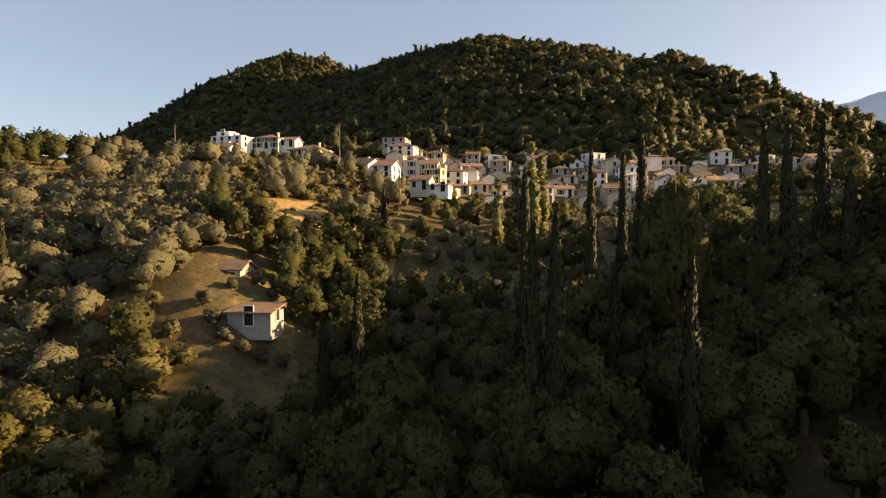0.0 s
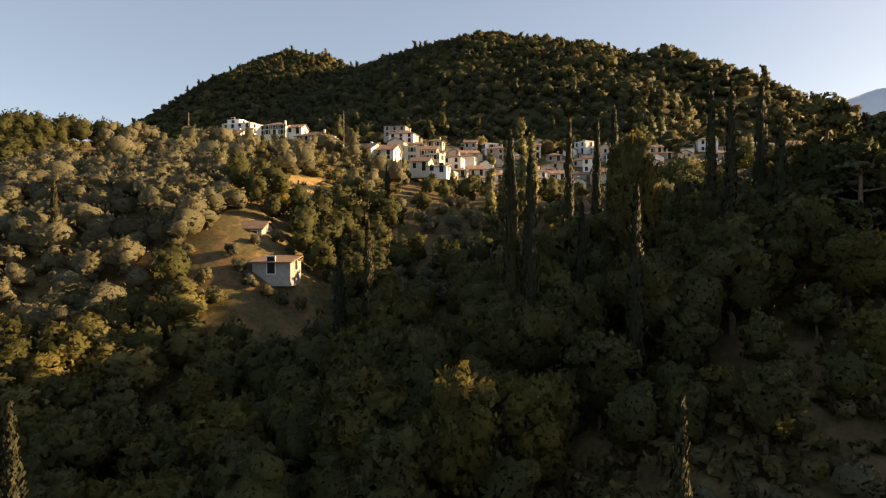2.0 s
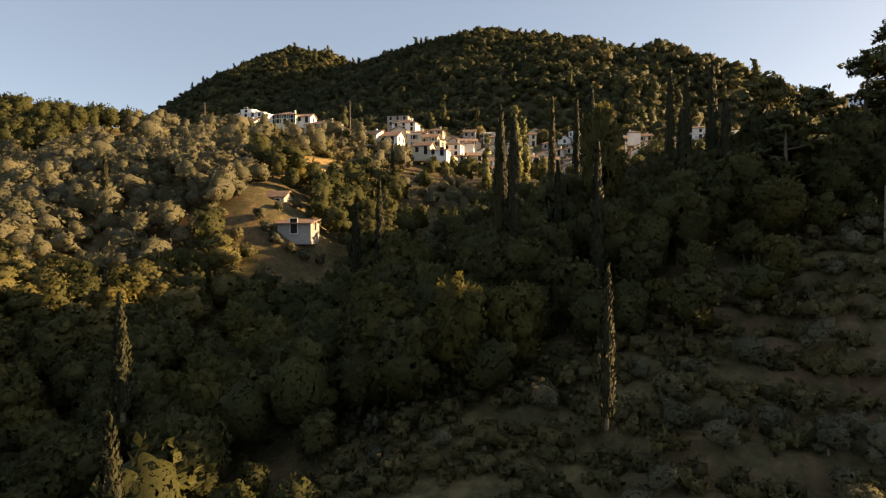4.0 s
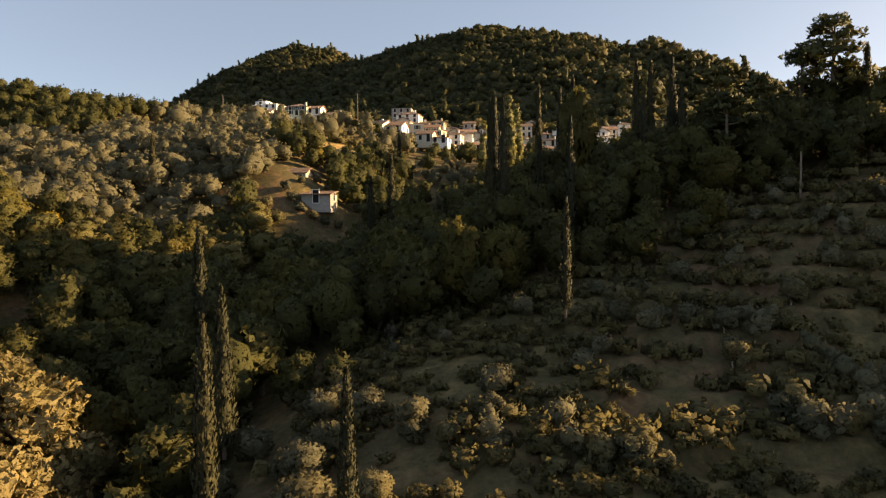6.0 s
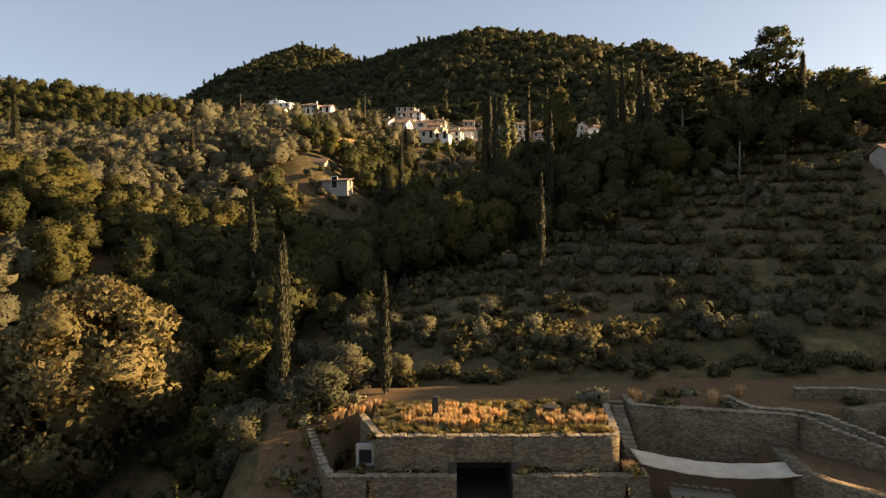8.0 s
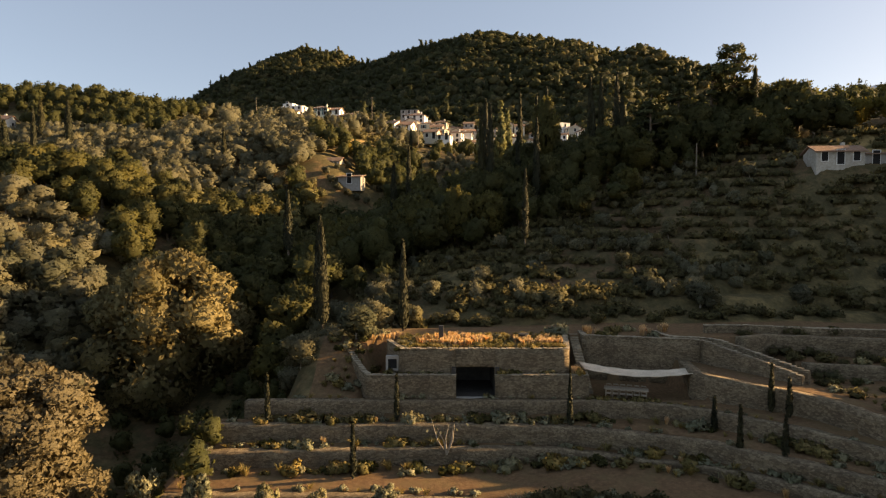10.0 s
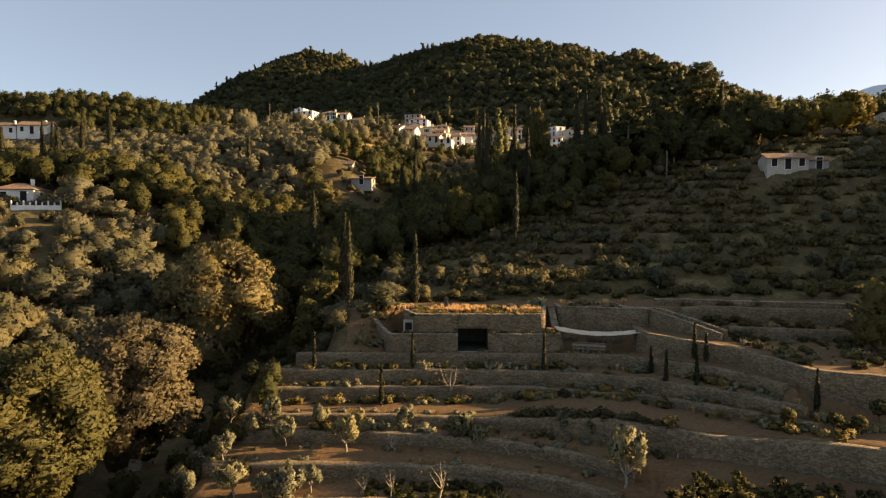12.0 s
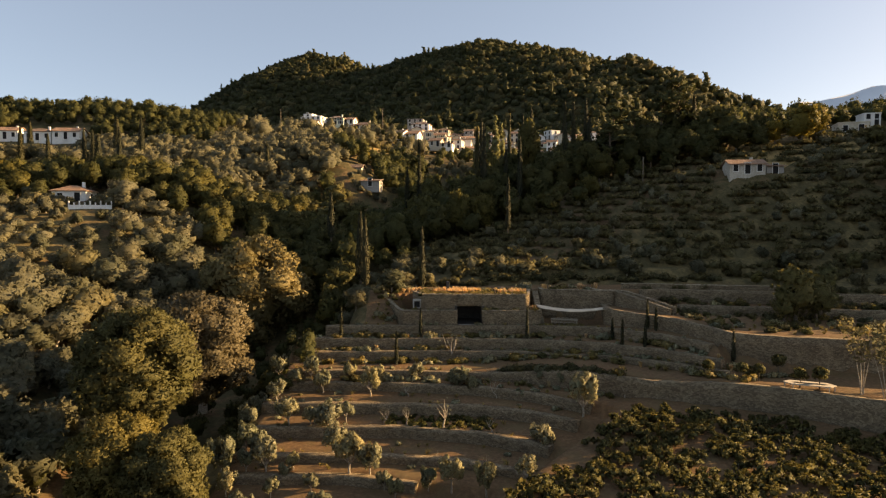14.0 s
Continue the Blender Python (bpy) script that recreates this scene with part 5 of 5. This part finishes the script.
LOWER = ((-17.4, -40.0, 2.6), (-18.6, -39.8, 2.4), (-17.7, -42.7, 1.8), (-16.1, -42.6, 2.5), (-13.9, -42.1, 1.5), (-14.4, -43.0, 1.4), (-10.9, -40.0, 2.7), (-9.0, -42.8, 3.4),
         (-7.3, -43.0, 2.4), (-11.8, -44.7, 1.6), (-6.0, -44.4, 1.6), (-14.8, -45.5, 1.6), (-2.4, -44.8, 1.8), (-0.6, -45.3, 2.5), (2.1, -46.1, 2.2), (5.0, -47.5, 2.0),
         (-5.0, -45.9, 1.7), (-18.3, -45.5, 2.2), (-20.6, -33.0, 2.8), (-20.8, -36.8, 2.6), (-20.2, -41.5, 3.0), (-16.2, -48.2, 2.4), (-10.5, -48.5, 2.6), (-20.5, -47.5, 2.8))
for x, y, h in UPPER + LOWER:
    plant(GNARLED[int(r5.integers(3))], x, y, h / 2.6)
BARE = tree_thing("bare_tree", (leaves_at(np.random.default_rng(3), np.random.default_rng(4).normal(size=(24, 3)) * (0.5, 0.5, 0.3) + (0, 0, 1.9), np.ones((24, 3)), 0.12), limbs(5, 0.7, 0.8, 2.2, 0.07, 5, 0.6)),
                  OLIVE, PALE_BARK, "nearly bare pruned young tree with pale twigs", "tree", "pruned young trees")
for x, y, s in ((3.8, -26.4, 0.7), (4.2, -30.4, 0.95), (-1.3, -36.1, 1.2), (-4.8, -35.3, 0.8), (-5.0, -29.6, 0.75), (3.2, -37.1, 0.75), (-1.7, -40.8, 0.5), (2.3, -42.5, 0.6),
                (-7.0, -35.0, 0.65), (16.6, -33.2, 0.7), (-0.6, -20.3, 1.5)):
    plant(BARE, x, y, s)
for x, y in scatter(400, -6.4, 3.4, -36.6, -33.4, 0.5, 31):     # a patch of low green crop
    if y < edge_y(5, x) - 0.2 and y > edge_y(6, x) + 0.9 and r5.uniform() < 0.9:
        plant(HERBS[2], x, y, r5.uniform(0.4, 0.65))

# vines
def vine_shape(seed):
    r = np.random.default_rng(seed)
    lumps = [(r.uniform(-0.85, 0.85), r.uniform(-0.5, 0.5), r.uniform(0.25, 0.6), r.uniform(0.16, 0.3), r.uniform(0.16, 0.3), r.uniform(0.12, 0.22)) for k in range(10)]
    return cloud(seed, lumps, 190, 0.17, core=0.75, rough=True, loose=1.0, soft=0.6), tube([(0, 0, -0.2), (0.05, 0, 0.3), (0, 0, 0.6)], [0.05, 0.04, 0.03], 5)


VINES = [tree_thing("grape_vine", vine_shape(s), VINE, BARK, "grape vine with yellow-green leaves in the plot below the garden wall", "vine", "vines of the lower plot") for s in (101, 102, 103, 104)]
n = 0
for j in range(17):
    for x in np.arange(2, 50, 1.3):
        y = -38.6 - 1.5 * j - (x - 18) * 0.18 + r5.normal() * 0.12
        side = 17.6 + (y + 35.5) * 0.91
        if x > side + 0.6 and y < edge_y(3, x) - 1.6 and x < 44 and n < 300 and r5.uniform() < 0.85:
            plant(VINES[int(r5.integers(4))], float(x + r5.normal() * 0.3), y + r5.normal() * 0.2, r5.uniform(0.85, 1.35))
            n += 1

# bench round two small trees
bench = tagged(new("tree_bench"), "long six-sided pale wooden bench round two small trees", "bench")
out = ((-2.1, 0), (-1.5, 0.75), (1.5, 0.75), (2.1, 0), (1.5, -0.75), (-1.5, -0.75))
bm = bmesh.new()
o = [bm.verts.new((x, y, 0.42)) for x, y in out]
i = [bm.verts.new((x * 0.72, y * 0.36, 0.42)) for x, y in out]
for k in range(6):
    bm.faces.new((o[k], o[(k + 1) % 6], i[(k + 1) % 6], i[k]))
g = bmesh.ops.extrude_face_region(bm, geom=bm.faces[:])
for v in g["geom"]:
    if isinstance(v, bmesh.types.BMVert):
        v.co.z += 0.07
part("seat", bm, PALEWOOD, bench)
for x, y in out:
    part("leg", boxed(x * 0.93 - 0.04, y * 0.88 - 0.04, -0.05, x * 0.93 + 0.04, y * 0.88 + 0.04, 0.42), PALEWOOD, bench)
bench.matrix_basis = pose(31.8, -38.0, 1.22, 0, 0, -22)
LEMON = tree_thing("small_tree", (cloud(111, [(0.9 * math.cos(a), 0.9 * math.sin(a), 4.2 + 0.7 * math.sin(2.3 * a), 1.0, 1.0, 0.85) for a in range(6)] + [(0, 0, 4.9, 1.1, 1.1, 0.9)], 420, 0.45, core=0.7, rough=True), limbs(111, 2.4, 1.0, 4.4, 0.16, 5)), VINE, BARK, "small round green tree on the bench terrace", "tree", "small trees of the bench terrace")
for x, y, s in ((31.1, -37.7, 0.33), (32.6, -38.2, 0.36), (28.6, -35.4, 0.3), (27.4, -34.6, 0.28), (31.8, -33.0, 0.36), (24.6, -33.6, 0.3)):
    plant(LEMON, x, y, s)
AIRY = tree_thing("multi_stem_tree", (cloud(112, [(1.3 * math.cos(2.1 * a) * (0.4 + 0.1 * a), 1.3 * math.sin(2.1 * a) * (0.4 + 0.1 * a), 3.0 + 0.28 * a, 0.55, 0.55, 0.5) for a in range(9)], 700, 0.15, core=0, long=1.8, soft=0.5),
                                      np.concatenate([tube([(0.1 * k - 0.2, 0.08 * (k % 2), -0.3), (0.25 * k - 0.55, 0.2 * (k % 3) - 0.2, 1.5), (0.5 * k - 1.1, 0.5 * (k % 3) - 0.5, 3.6)], [0.05, 0.035, 0.012], 5) for k in range(5)])),
                  OLIVE, PALE_BARK, "airy multi-stemmed tree with thin pale trunks beside the bench", "tree", "airy trees of the bench terrace")
plant(AIRY, 35.4, -39.6, 1.15)
plant(AIRY, 36.8, -40.8, 1.0)
plant(AIRY, 38.4, -39.2, 1.2)
for x, y, s in ((40.7, -20.8, 1.2), (43.4, -20.2, 1.05), (38.9, -21.5, 0.7)):
    plant(LIGHTS[1], x, y, s)
for x, y in scatter(900, 25.5, 58, -31, -13.5, 1.15, 51, lambda x, y: ramp_y(x) + 2.6 < y < yard_y(x) - 1.0 and x > 27.8 + (y + 18) * -0.12):      # rough growth between the lane and the hedges
    u = r5.uniform()
    plant(SHRUBS[int(r5.integers(3))] if u < 0.25 else MIXED[int(r5.integers(2))] if u < 0.6 else HERBS[int(r5.choice(3))], x, y, r5.uniform(0.45, 0.9))
OLD_OLIVES = [tree_thing("olive_tree", olive_shape(s, 1700, 0.15, count=13), OLIVE, PALE_BARK, "old olive tree with a silvery crown beside the house", "olive tree", "old olives beside the house") for s in (19, 20)]
for x, y, s in ((-13.3, -10.6, 1.15), (-8.7, -9.0, 1.25), (-7.6, -2.4, 1.4), (-4.1, -1.8, 1.05), (-10.6, -5.2, 1.3), (-15.2, -7.0, 1.0), (-12.4, -1.2, 1.2), (-9.0, 2.5, 1.2),
                (0.3, 3.6, 0.6), (-2.2, 4.6, 0.65), (3.4, 5.8, 0.6), (9.3, 0.8, 0.85), (11.0, 0.4, 0.8), (12.6, 0.0, 0.55), (27.1, 0.9, 1.1), (28.4, 0.6, 0.7), (38.2, 1.2, 0.8), (44, 1.5, 0.8)):
    plant(OLD_OLIVES[int(r5.integers(2))], x, y, s, tall=0.95)
for x, y in scatter(60, 47, 62, -14, -5, 4.2, 41):      # trees beside the road
    plant(LIGHTS[int(r5.integers(2))] if r5.uniform() < 0.35 else OLIVES[int(r5.integers(5))], x, y, r5.uniform(0.5, 0.9))
for x, y in scatter(60, 66, 92, -24, -4, 8.0, 43):      # scattered tall trees, unseen and added to shade the garden at evening
    plant(BROADS[int(r5.integers(4))], x, y, r5.uniform(1.5, 1.9), tall=1.2)
# more unseen trees, added to hold the sun off the road and upper terraces
for x, y in scatter(200, 80, 100, -2, 9, 4.6, 44):
    plant(TALLS[int(r5.integers(2))], x, y, r5.uniform(2.0, 2.3), tall=1.2)
for x, y in scatter(90, 44, 74, -4, 3, 3.0, 45):      # bushes along the road
    plant(LIGHTS[int(r5.integers(2))] if r5.uniform() < 0.4 else SHRUBS[int(r5.integers(3))], x, y, r5.uniform(0.35, 0.6) * (1.8 if r5.uniform() < 0.3 else 1))
for x, y in scatter(160, -18, -5, 4, 15, 3.2, 42):      # more olives up the gully's bank
    plant(OLIVES[int(r5.integers(5))], x, y, r5.uniform(0.7, 1.0))
for x, y, s in ((-22, 70, 1.0), (-20, 69.4, 0.85), (-30.5, 68, 0.9), (-17, 71, 0.9), (-15, 69, 0.9), (-24, 67.2, 0.8), (-26, 64, 1.0), (-13.5, 64, 0.9), (-28, 60.5, 1.0), (-31, 63, 1.1), (-23, 61.6, 1.0), (-21, 61.3, 0.95), (-19, 61.5, 0.95), (-17, 62, 0.9), (-24.5, 62.5, 1.0)):
    plant(OLIVES[int(r5.integers(5))], x, y, s * 0.62)
for x in np.arange(-3, 40, 1.5):      # scrub hedge behind the road
    plant(SHRUBS[int(r5.integers(3))], float(x), -2.2 + r5.normal() * 0.5, r5.uniform(0.7, 1.3))
for x in np.arange(25.5, 60, 0.95):
    for off in (1.6, -1.0, -2.4, -5.6):
        if r5.uniform() < (0.5 if off != -5.6 else 0.2):
            plant(SHRUBS[int(r5.integers(3))], float(x), float(yard_y(x)) + off + r5.normal() * 0.4, r5.uniform(0.6, 1.05))


# ---- houses ----
def gable(w, d, h, over=0.35):
    bm = bmesh.new()
    x, y = w / 2 + over, d / 2 + over
    pts = [(-x, -y, 0), (x, -y, 0), (x, y, 0), (-x, y, 0), (-x, 0, h), (x, 0, h)]
    lo = [bm.verts.new((a, c, e - 0.05)) for a, c, e in pts]
    hi = [bm.verts.new((a, c, e + 0.12)) for a, c, e in pts]
    for f in ((0, 1, 5, 4), (2, 3, 4, 5)):
        bm.faces.new([hi[k] for k in f])
        bm.faces.new([lo[k] for k in reversed(f)])
    for a, c in ((0, 1), (1, 5), (5, 2), (2, 3), (3, 4), (4, 0)):
        bm.faces.new((lo[a], lo[c], hi[c], hi[a]))
    return bm


def hip(w, d, h, over=0.35):
    bm = bmesh.new()
    x, y = w / 2 + over, d / 2 + over
    r = max(0.2, x - y)
    lo = [bm.verts.new(p) for p in ((-x, -y, -0.06), (x, -y, -0.06), (x, y, -0.06), (-x, y, -0.06))]
    e = [bm.verts.new(p) for p in ((-x, -y, 0.08), (x, -y, 0.08), (x, y, 0.08), (-x, y, 0.08))]
    a, c = bm.verts.new((-r, 0, h)), bm.verts.new((r, 0, h))
    bm.faces.new(lo[::-1])
    for k in range(4):
        bm.faces.new((lo[k], lo[(k + 1) % 4], e[(k + 1) % 4], e[k]))
    bm.faces.new((e[0], e[1], c, a))
    bm.faces.new((e[1], e[2], c))
    bm.faces.new((e[2], e[3], a, c))
    bm.faces.new((e[3], e[0], a))
    return bm


def frame_mesh(w, h):
    bm = bmesh.new()
    t = 0.09
    for a in ((-w / 2 - t, -0.06, -t, -w / 2, 0.06, h + t), (w / 2, -0.06, -t, w / 2 + t, 0.06, h + t), (-w / 2, -0.06, h, w / 2, 0.06, h + t), (-w / 2, -0.09, -t, w / 2, 0.06, 0)):
        box(bm, *a)
    return bm_mesh("frame", bm, WHITE)


FRAMES = {k: frame_mesh(*k) for k in ((0.9, 1.3), (1.0, 2.1))}
PANES = {k: bm_mesh("pane", boxed(-k[0] / 2, -0.03, 0, k[0] / 2, 0.03, k[1]), DARK) for k in FRAMES}
SHUTTERS = bm_mesh("shutter", boxed(-0.24, -0.05, 0, 0.24, 0.0, 1.3, bevel=0.01), SHUTTER)


def opening(parent, x, y, z, turn, size=(0.9, 1.3), shutters=False):
    ob = new("window" if size[1] < 2 else "door", FRAMES[size])
    ob.parent = parent
    ob.matrix_basis = pose(x, y, z, 0, 0, turn)
    p = new("pane", PANES[size])
    p.parent = ob
    if shutters:
        for s in (-1, 1):
            q = new("shutter", SHUTTERS)
            q.parent = ob
            q.matrix_basis = pose(s * 0.8, -0.03, 0)
    return ob


def village_house(x, y, z, w, d, h, turn, wall, roof="gable", label="white village house with a red tiled roof", floors=2, shutters=False, name="village_house", windows=None):
    ob = tagged(new(name), label, "house", "houses of the village" if name == "village_house" else "")
    bm = boxed(-w / 2, -d / 2, -1.4, w / 2, d / 2, h)
    rise = min(w, d) * 0.24
    if roof == "gable":
        for s in (-1, 1):
            v = [bm.verts.new(p) for p in ((s * w / 2, -d / 2, h), (s * w / 2, d / 2, h), (s * w / 2, 0, h + d * 0.24))]
            bm.faces.new(v if s > 0 else v[::-1])
    part("wall", bm, wall, ob)
    if roof == "gable":
        part("roof", gable(w, d, d * 0.24 + 0.08), TILES, ob).location = (0, 0, h + 0.02)
    elif roof == "hip":
        part("roof", hip(w, d, rise), TILES, ob).location = (0, 0, h + 0.02)
    elif roof == "shed":
        bm = bmesh.new()
        v = box(bm, -w / 2 - 0.3, -d / 2 - 0.4, 0, w / 2 + 0.3, d / 2 + 0.2, 0.14)
        for p in v:
            p.co.z += (p.co.y + d / 2) * 0.16
        part("roof", bm, TILES, ob).location = (0, 0, h + 0.01)
    else:
        part("roof", boxed(-w / 2 - 0.12, -d / 2 - 0.12, h, w / 2 + 0.12, d / 2 + 0.12, h + 0.22, bevel=0.03), wall, ob)
    n = windows if windows is not None else max(2, int(w / 2.2))
    fh = h / floors
    for f in range(floors):
        for k in range(n):
            px = -w / 2 + w * (k + 0.5) / n
            if f == 0 and k == n // 2:
                opening(ob, px, -d / 2 - 0.03, 0.12, 0, (1.0, 2.1))
            else:
                opening(ob, px, -d / 2 - 0.03, f * fh + fh * 0.32, 0, shutters=shutters)
        for k in range(max(1, int(d / 3.2))):
            py = -d / 2 + d * (k + 0.5) / max(1, int(d / 3.2))
            opening(ob, w / 2 + 0.03, py, f * fh + fh * 0.32, 90, shutters=shutters)
    if roof != "flat" and w > 5:
        part("chimney", boxed(w * 0.2, d * 0.1, h, w * 0.2 + 0.5, d * 0.1 + 0.5, h + rise + 0.7, bevel=0.03), wall, ob)
    ob.matrix_basis = pose(x, y, z, 0, 0, turn)
    return ob


LABELS = {WHITE: "white village house", CREAM: "cream-rendered village house", GREYWALL: "grey bare-rendered village house", MINT: "pale green village house"}
village_house(-56.5, 161, 57.2, 9.5, 7, 3.1, -18, WHITE, "flat", "white flat-roofed house with a roof room at the village edge")
village_house(-58.8, 162.5, 60.4, 4, 4, 1.5, -18, WHITE, "flat", "small white roof room", 1, windows=1)
village_house(-58, 155, 54.4, 9, 6, 2.2, -12, WHITE, "gable", "long white house with a faded red tiled roof", 1)
village_house(-58.5, 150, 51.6, 12, 5, 2.1, -8, GREYWALL, "flat", "unfinished grey concrete house with dark openings", 1)
village_house(-47.2, 163.5, 57.4, 6.8, 6, 2.9, -10, MINT, "hip", "pale green house with a red hipped roof", 2, True)
village_house(-42, 164, 58, 4.6, 5, 1.8, -10, WHITE, "gable", "small white annex with a red roof", 1)
village_house(-35.5, 159, 52.8, 9.6, 7, 3.8, -16, CREAM, "hip", "cream house with a red hipped roof", 2)
village_house(-30.2, 153.5, 51.5, 6.4, 6, 2.4, -70, WHITE, "gable", "small white gabled house with plain walls", 1)
village_house(-20.5, 146, 47.4, 9, 7, 3.8, -24, WHITE, "gable", "large white gabled house above the field", 2)
village_house(-14, 145, 47.2, 5.5, 7, 3.6, -14, WHITE, "gable", "white house with a balcony and red roof", 2)
village_house(-4.6, 131, 44.2, 4.5, 5, 2.2, -14, CREAM, "gable", "cream stone house with a tiled roof", 1)
village_house(-0.6, 130, 43.8, 4.6, 4.4, 1.5, -14, WHITE, "shed", "low white house with a sloping roof", 1)
village_house(-15, 188, 60.5, 7.2, 6, 3.6, -8, GREYWALL, "flat", "grey concrete house with a flat roof", 2)
village_house(-12, 178, 57, 8, 6, 3.2, -12, WHITE, "hip", "white house with a red hipped roof", 2)

for x, y, s in ((-60, 146, 0.9), (-53, 151, 0.8), (-50, 157, 0.8), (-44, 155, 0.8), (-38, 151, 0.9), (-33, 149, 0.8), (-27, 148, 0.8), (-24, 141, 0.7), (-10, 139, 0.8), (-8, 127, 0.8), (-2, 126, 0.8), (-40, 159, 0.7), (-64, 154, 1.0), (-66, 160, 1.1), (-16, 140, 0.7)):
    plant(BROADS[int(rng.integers(4))], x, y, s * 0.62)
r9 = np.random.default_rng(99)
for x, y in scatter(2600, -16, 145, 150, 206, 6.1, 77, lambda x, y: y > 148 + max(0, -x) * 1.6 and y < 206 - 0.02 * abs(x - 60)):
    kind = r9.choice(4, p=(0.52, 0.3, 0.15, 0.03))
    wall = (WHITE, CREAM, GREYWALL, MINT)[kind]
    w, d = r9.uniform(4.2, 6.6), r9.uniform(4.2, 5.4)
    floors = 2 if r9.uniform() < 0.45 else 1
    roof = r9.choice(["gable", "hip", "shed", "flat"], p=(0.42, 0.38, 0.08, 0.12))
    tail = {"gable": " with a red tiled roof", "hip": " with a red hipped roof", "shed": " with a sloping tiled roof", "flat": " with a flat roof"}[str(roof)]
    village_house(x, y, float(ground(x, y - d / 2)) - 0.2, w, d, 2.2 * floors, float(r9.choice([-15, -8, 4, -75, 80]) + r9.normal() * 6), wall, str(roof), LABELS[wall] + tail, floors, r9.uniform() < 0.3)

# outlying buildings
village_house(-26, 72, 28.6, 4.5, 4, 2.4, -6, OLDWALL, "gable", "old plastered shed with a dark doorway among olives", 1, name="old_shed", windows=2)
village_house(-20.5, 64.5, 25.5, 4.9, 3.4, 1.5, -8, GREYWALL, "shed", "low stone shed with a weathered tiled roof", 1, name="stone_shed", windows=1)
cot = village_house(57.4, 26.0, 25.6, 6.6, 4.0, 1.9, -6, OLDWALL, "gable", "weathered white cottage with a red-brown tiled roof and a lean-to", 1, name="cottage", windows=3)
village_house(63.2, 26.6, 25.6, 3.2, 3.4, 1.7, -6, GREYWALL, "shed", "small lean-to shed beside the cottage", 1, name="lean_to", windows=1)
village_house(89.5, 43, 35.7, 6.0, 5, 2.6, -20, CREAM, "flat", "cream concrete house with a flat roof and terrace", 1, name="hill_house")
village_house(100.5, 53, 38.6, 3.6, 4.0, 3.6, -10, WHITE, "flat", "white two-storey house on the eastern slope", 2, name="hill_house")
village_house(-122.8, 88, 40.4, 7.4, 5.5, 2.7, 8, WHITE, "hip", "white house with a red hipped roof on the western slope", 1, name="hill_house")
village_house(-114.6, 88.5, 40.8, 7.6, 5.5, 2.4, 6, WHITE, "gable", "long white house with a red roof on the western slope", 1, name="hill_house")
village_house(-132.5, 88, 40.8, 7, 5.5, 2.5, 8, WHITE, "gable", "white house with a red roof among trees", 1, name="hill_house")
village_house(-73, 23.5, 19.6, 6, 5, 2.5, 10, WHITE, "hip", "white house with an orange tiled roof among olives", 1, name="farm_house")

for x, y, s in ((-77, 17.5, 1.0), (-75, 19, 0.8), (-73, 18.6, 0.7), (-79, 20, 1.1), (-70.6, 18.4, 0.65), (-76, 14, 1.0), (-72.5, 14.5, 0.9), (-62, 14, 0.6), (-69, 12, 0.7), (-65, 11, 0.7), (-61, 18.5, 1.0), (-57.5, 18, 1.1), (-81, 15, 1.1)):
    plant(OLIVES[int(rng.integers(5))], x, y, s)

for x, y in scatter(60, -70, -60, 5, 14.5, 2.0, 47):
    plant(OLIVES[int(rng.integers(5))], x, y, rng.uniform(0.4, 0.62))

# white balustrade of the farm house yard
fence = tagged(new("balustrade"), "white painted balustrade wall in front of the farm house", "balustrade")
for k in range(9):
    part("post", boxed(-3.6 + 0.9 * k - 0.1, -0.1, 0, -3.6 + 0.9 * k + 0.1, 0.1, 1.5 if k % 2 == 0 else 1.2, bevel=0.02), WHITE, fence)
part("wall", boxed(-3.6, -0.08, -1.2, 3.6, 0.08, 0.75, bevel=0.02), WHITE, fence)
fence.matrix_basis = pose(-66.2, 17.2, 18.6, 0, 0, 10)


def pole(x, y, z, h, arm=True):
    ob = tagged(new("utility_pole"), "weathered wooden utility pole", "utility pole", "utility poles")
    part("mast", quads_mesh("mast", tube([(0, 0, -0.5), (0, 0, h)], [0.13, 0.09], 8), WOOD), None, ob)
    if arm:
        part("crossarm", boxed(-0.8, -0.05, h - 0.5, 0.8, 0.05, h - 0.4), WOOD, ob)
    ob.matrix_basis = pose(x, y, z)
    return ob


pole(-68.5, 152, 52.5, 10)
pole(-27.5, 158, 55, 9)
pole(-19.3, 77, 28.2, 7.6, False)
pole(-8.6, 118, 40, 7.5, False)
pole(62.5, 40, 31, 9)
pole(40, 33, 24, 6, False)
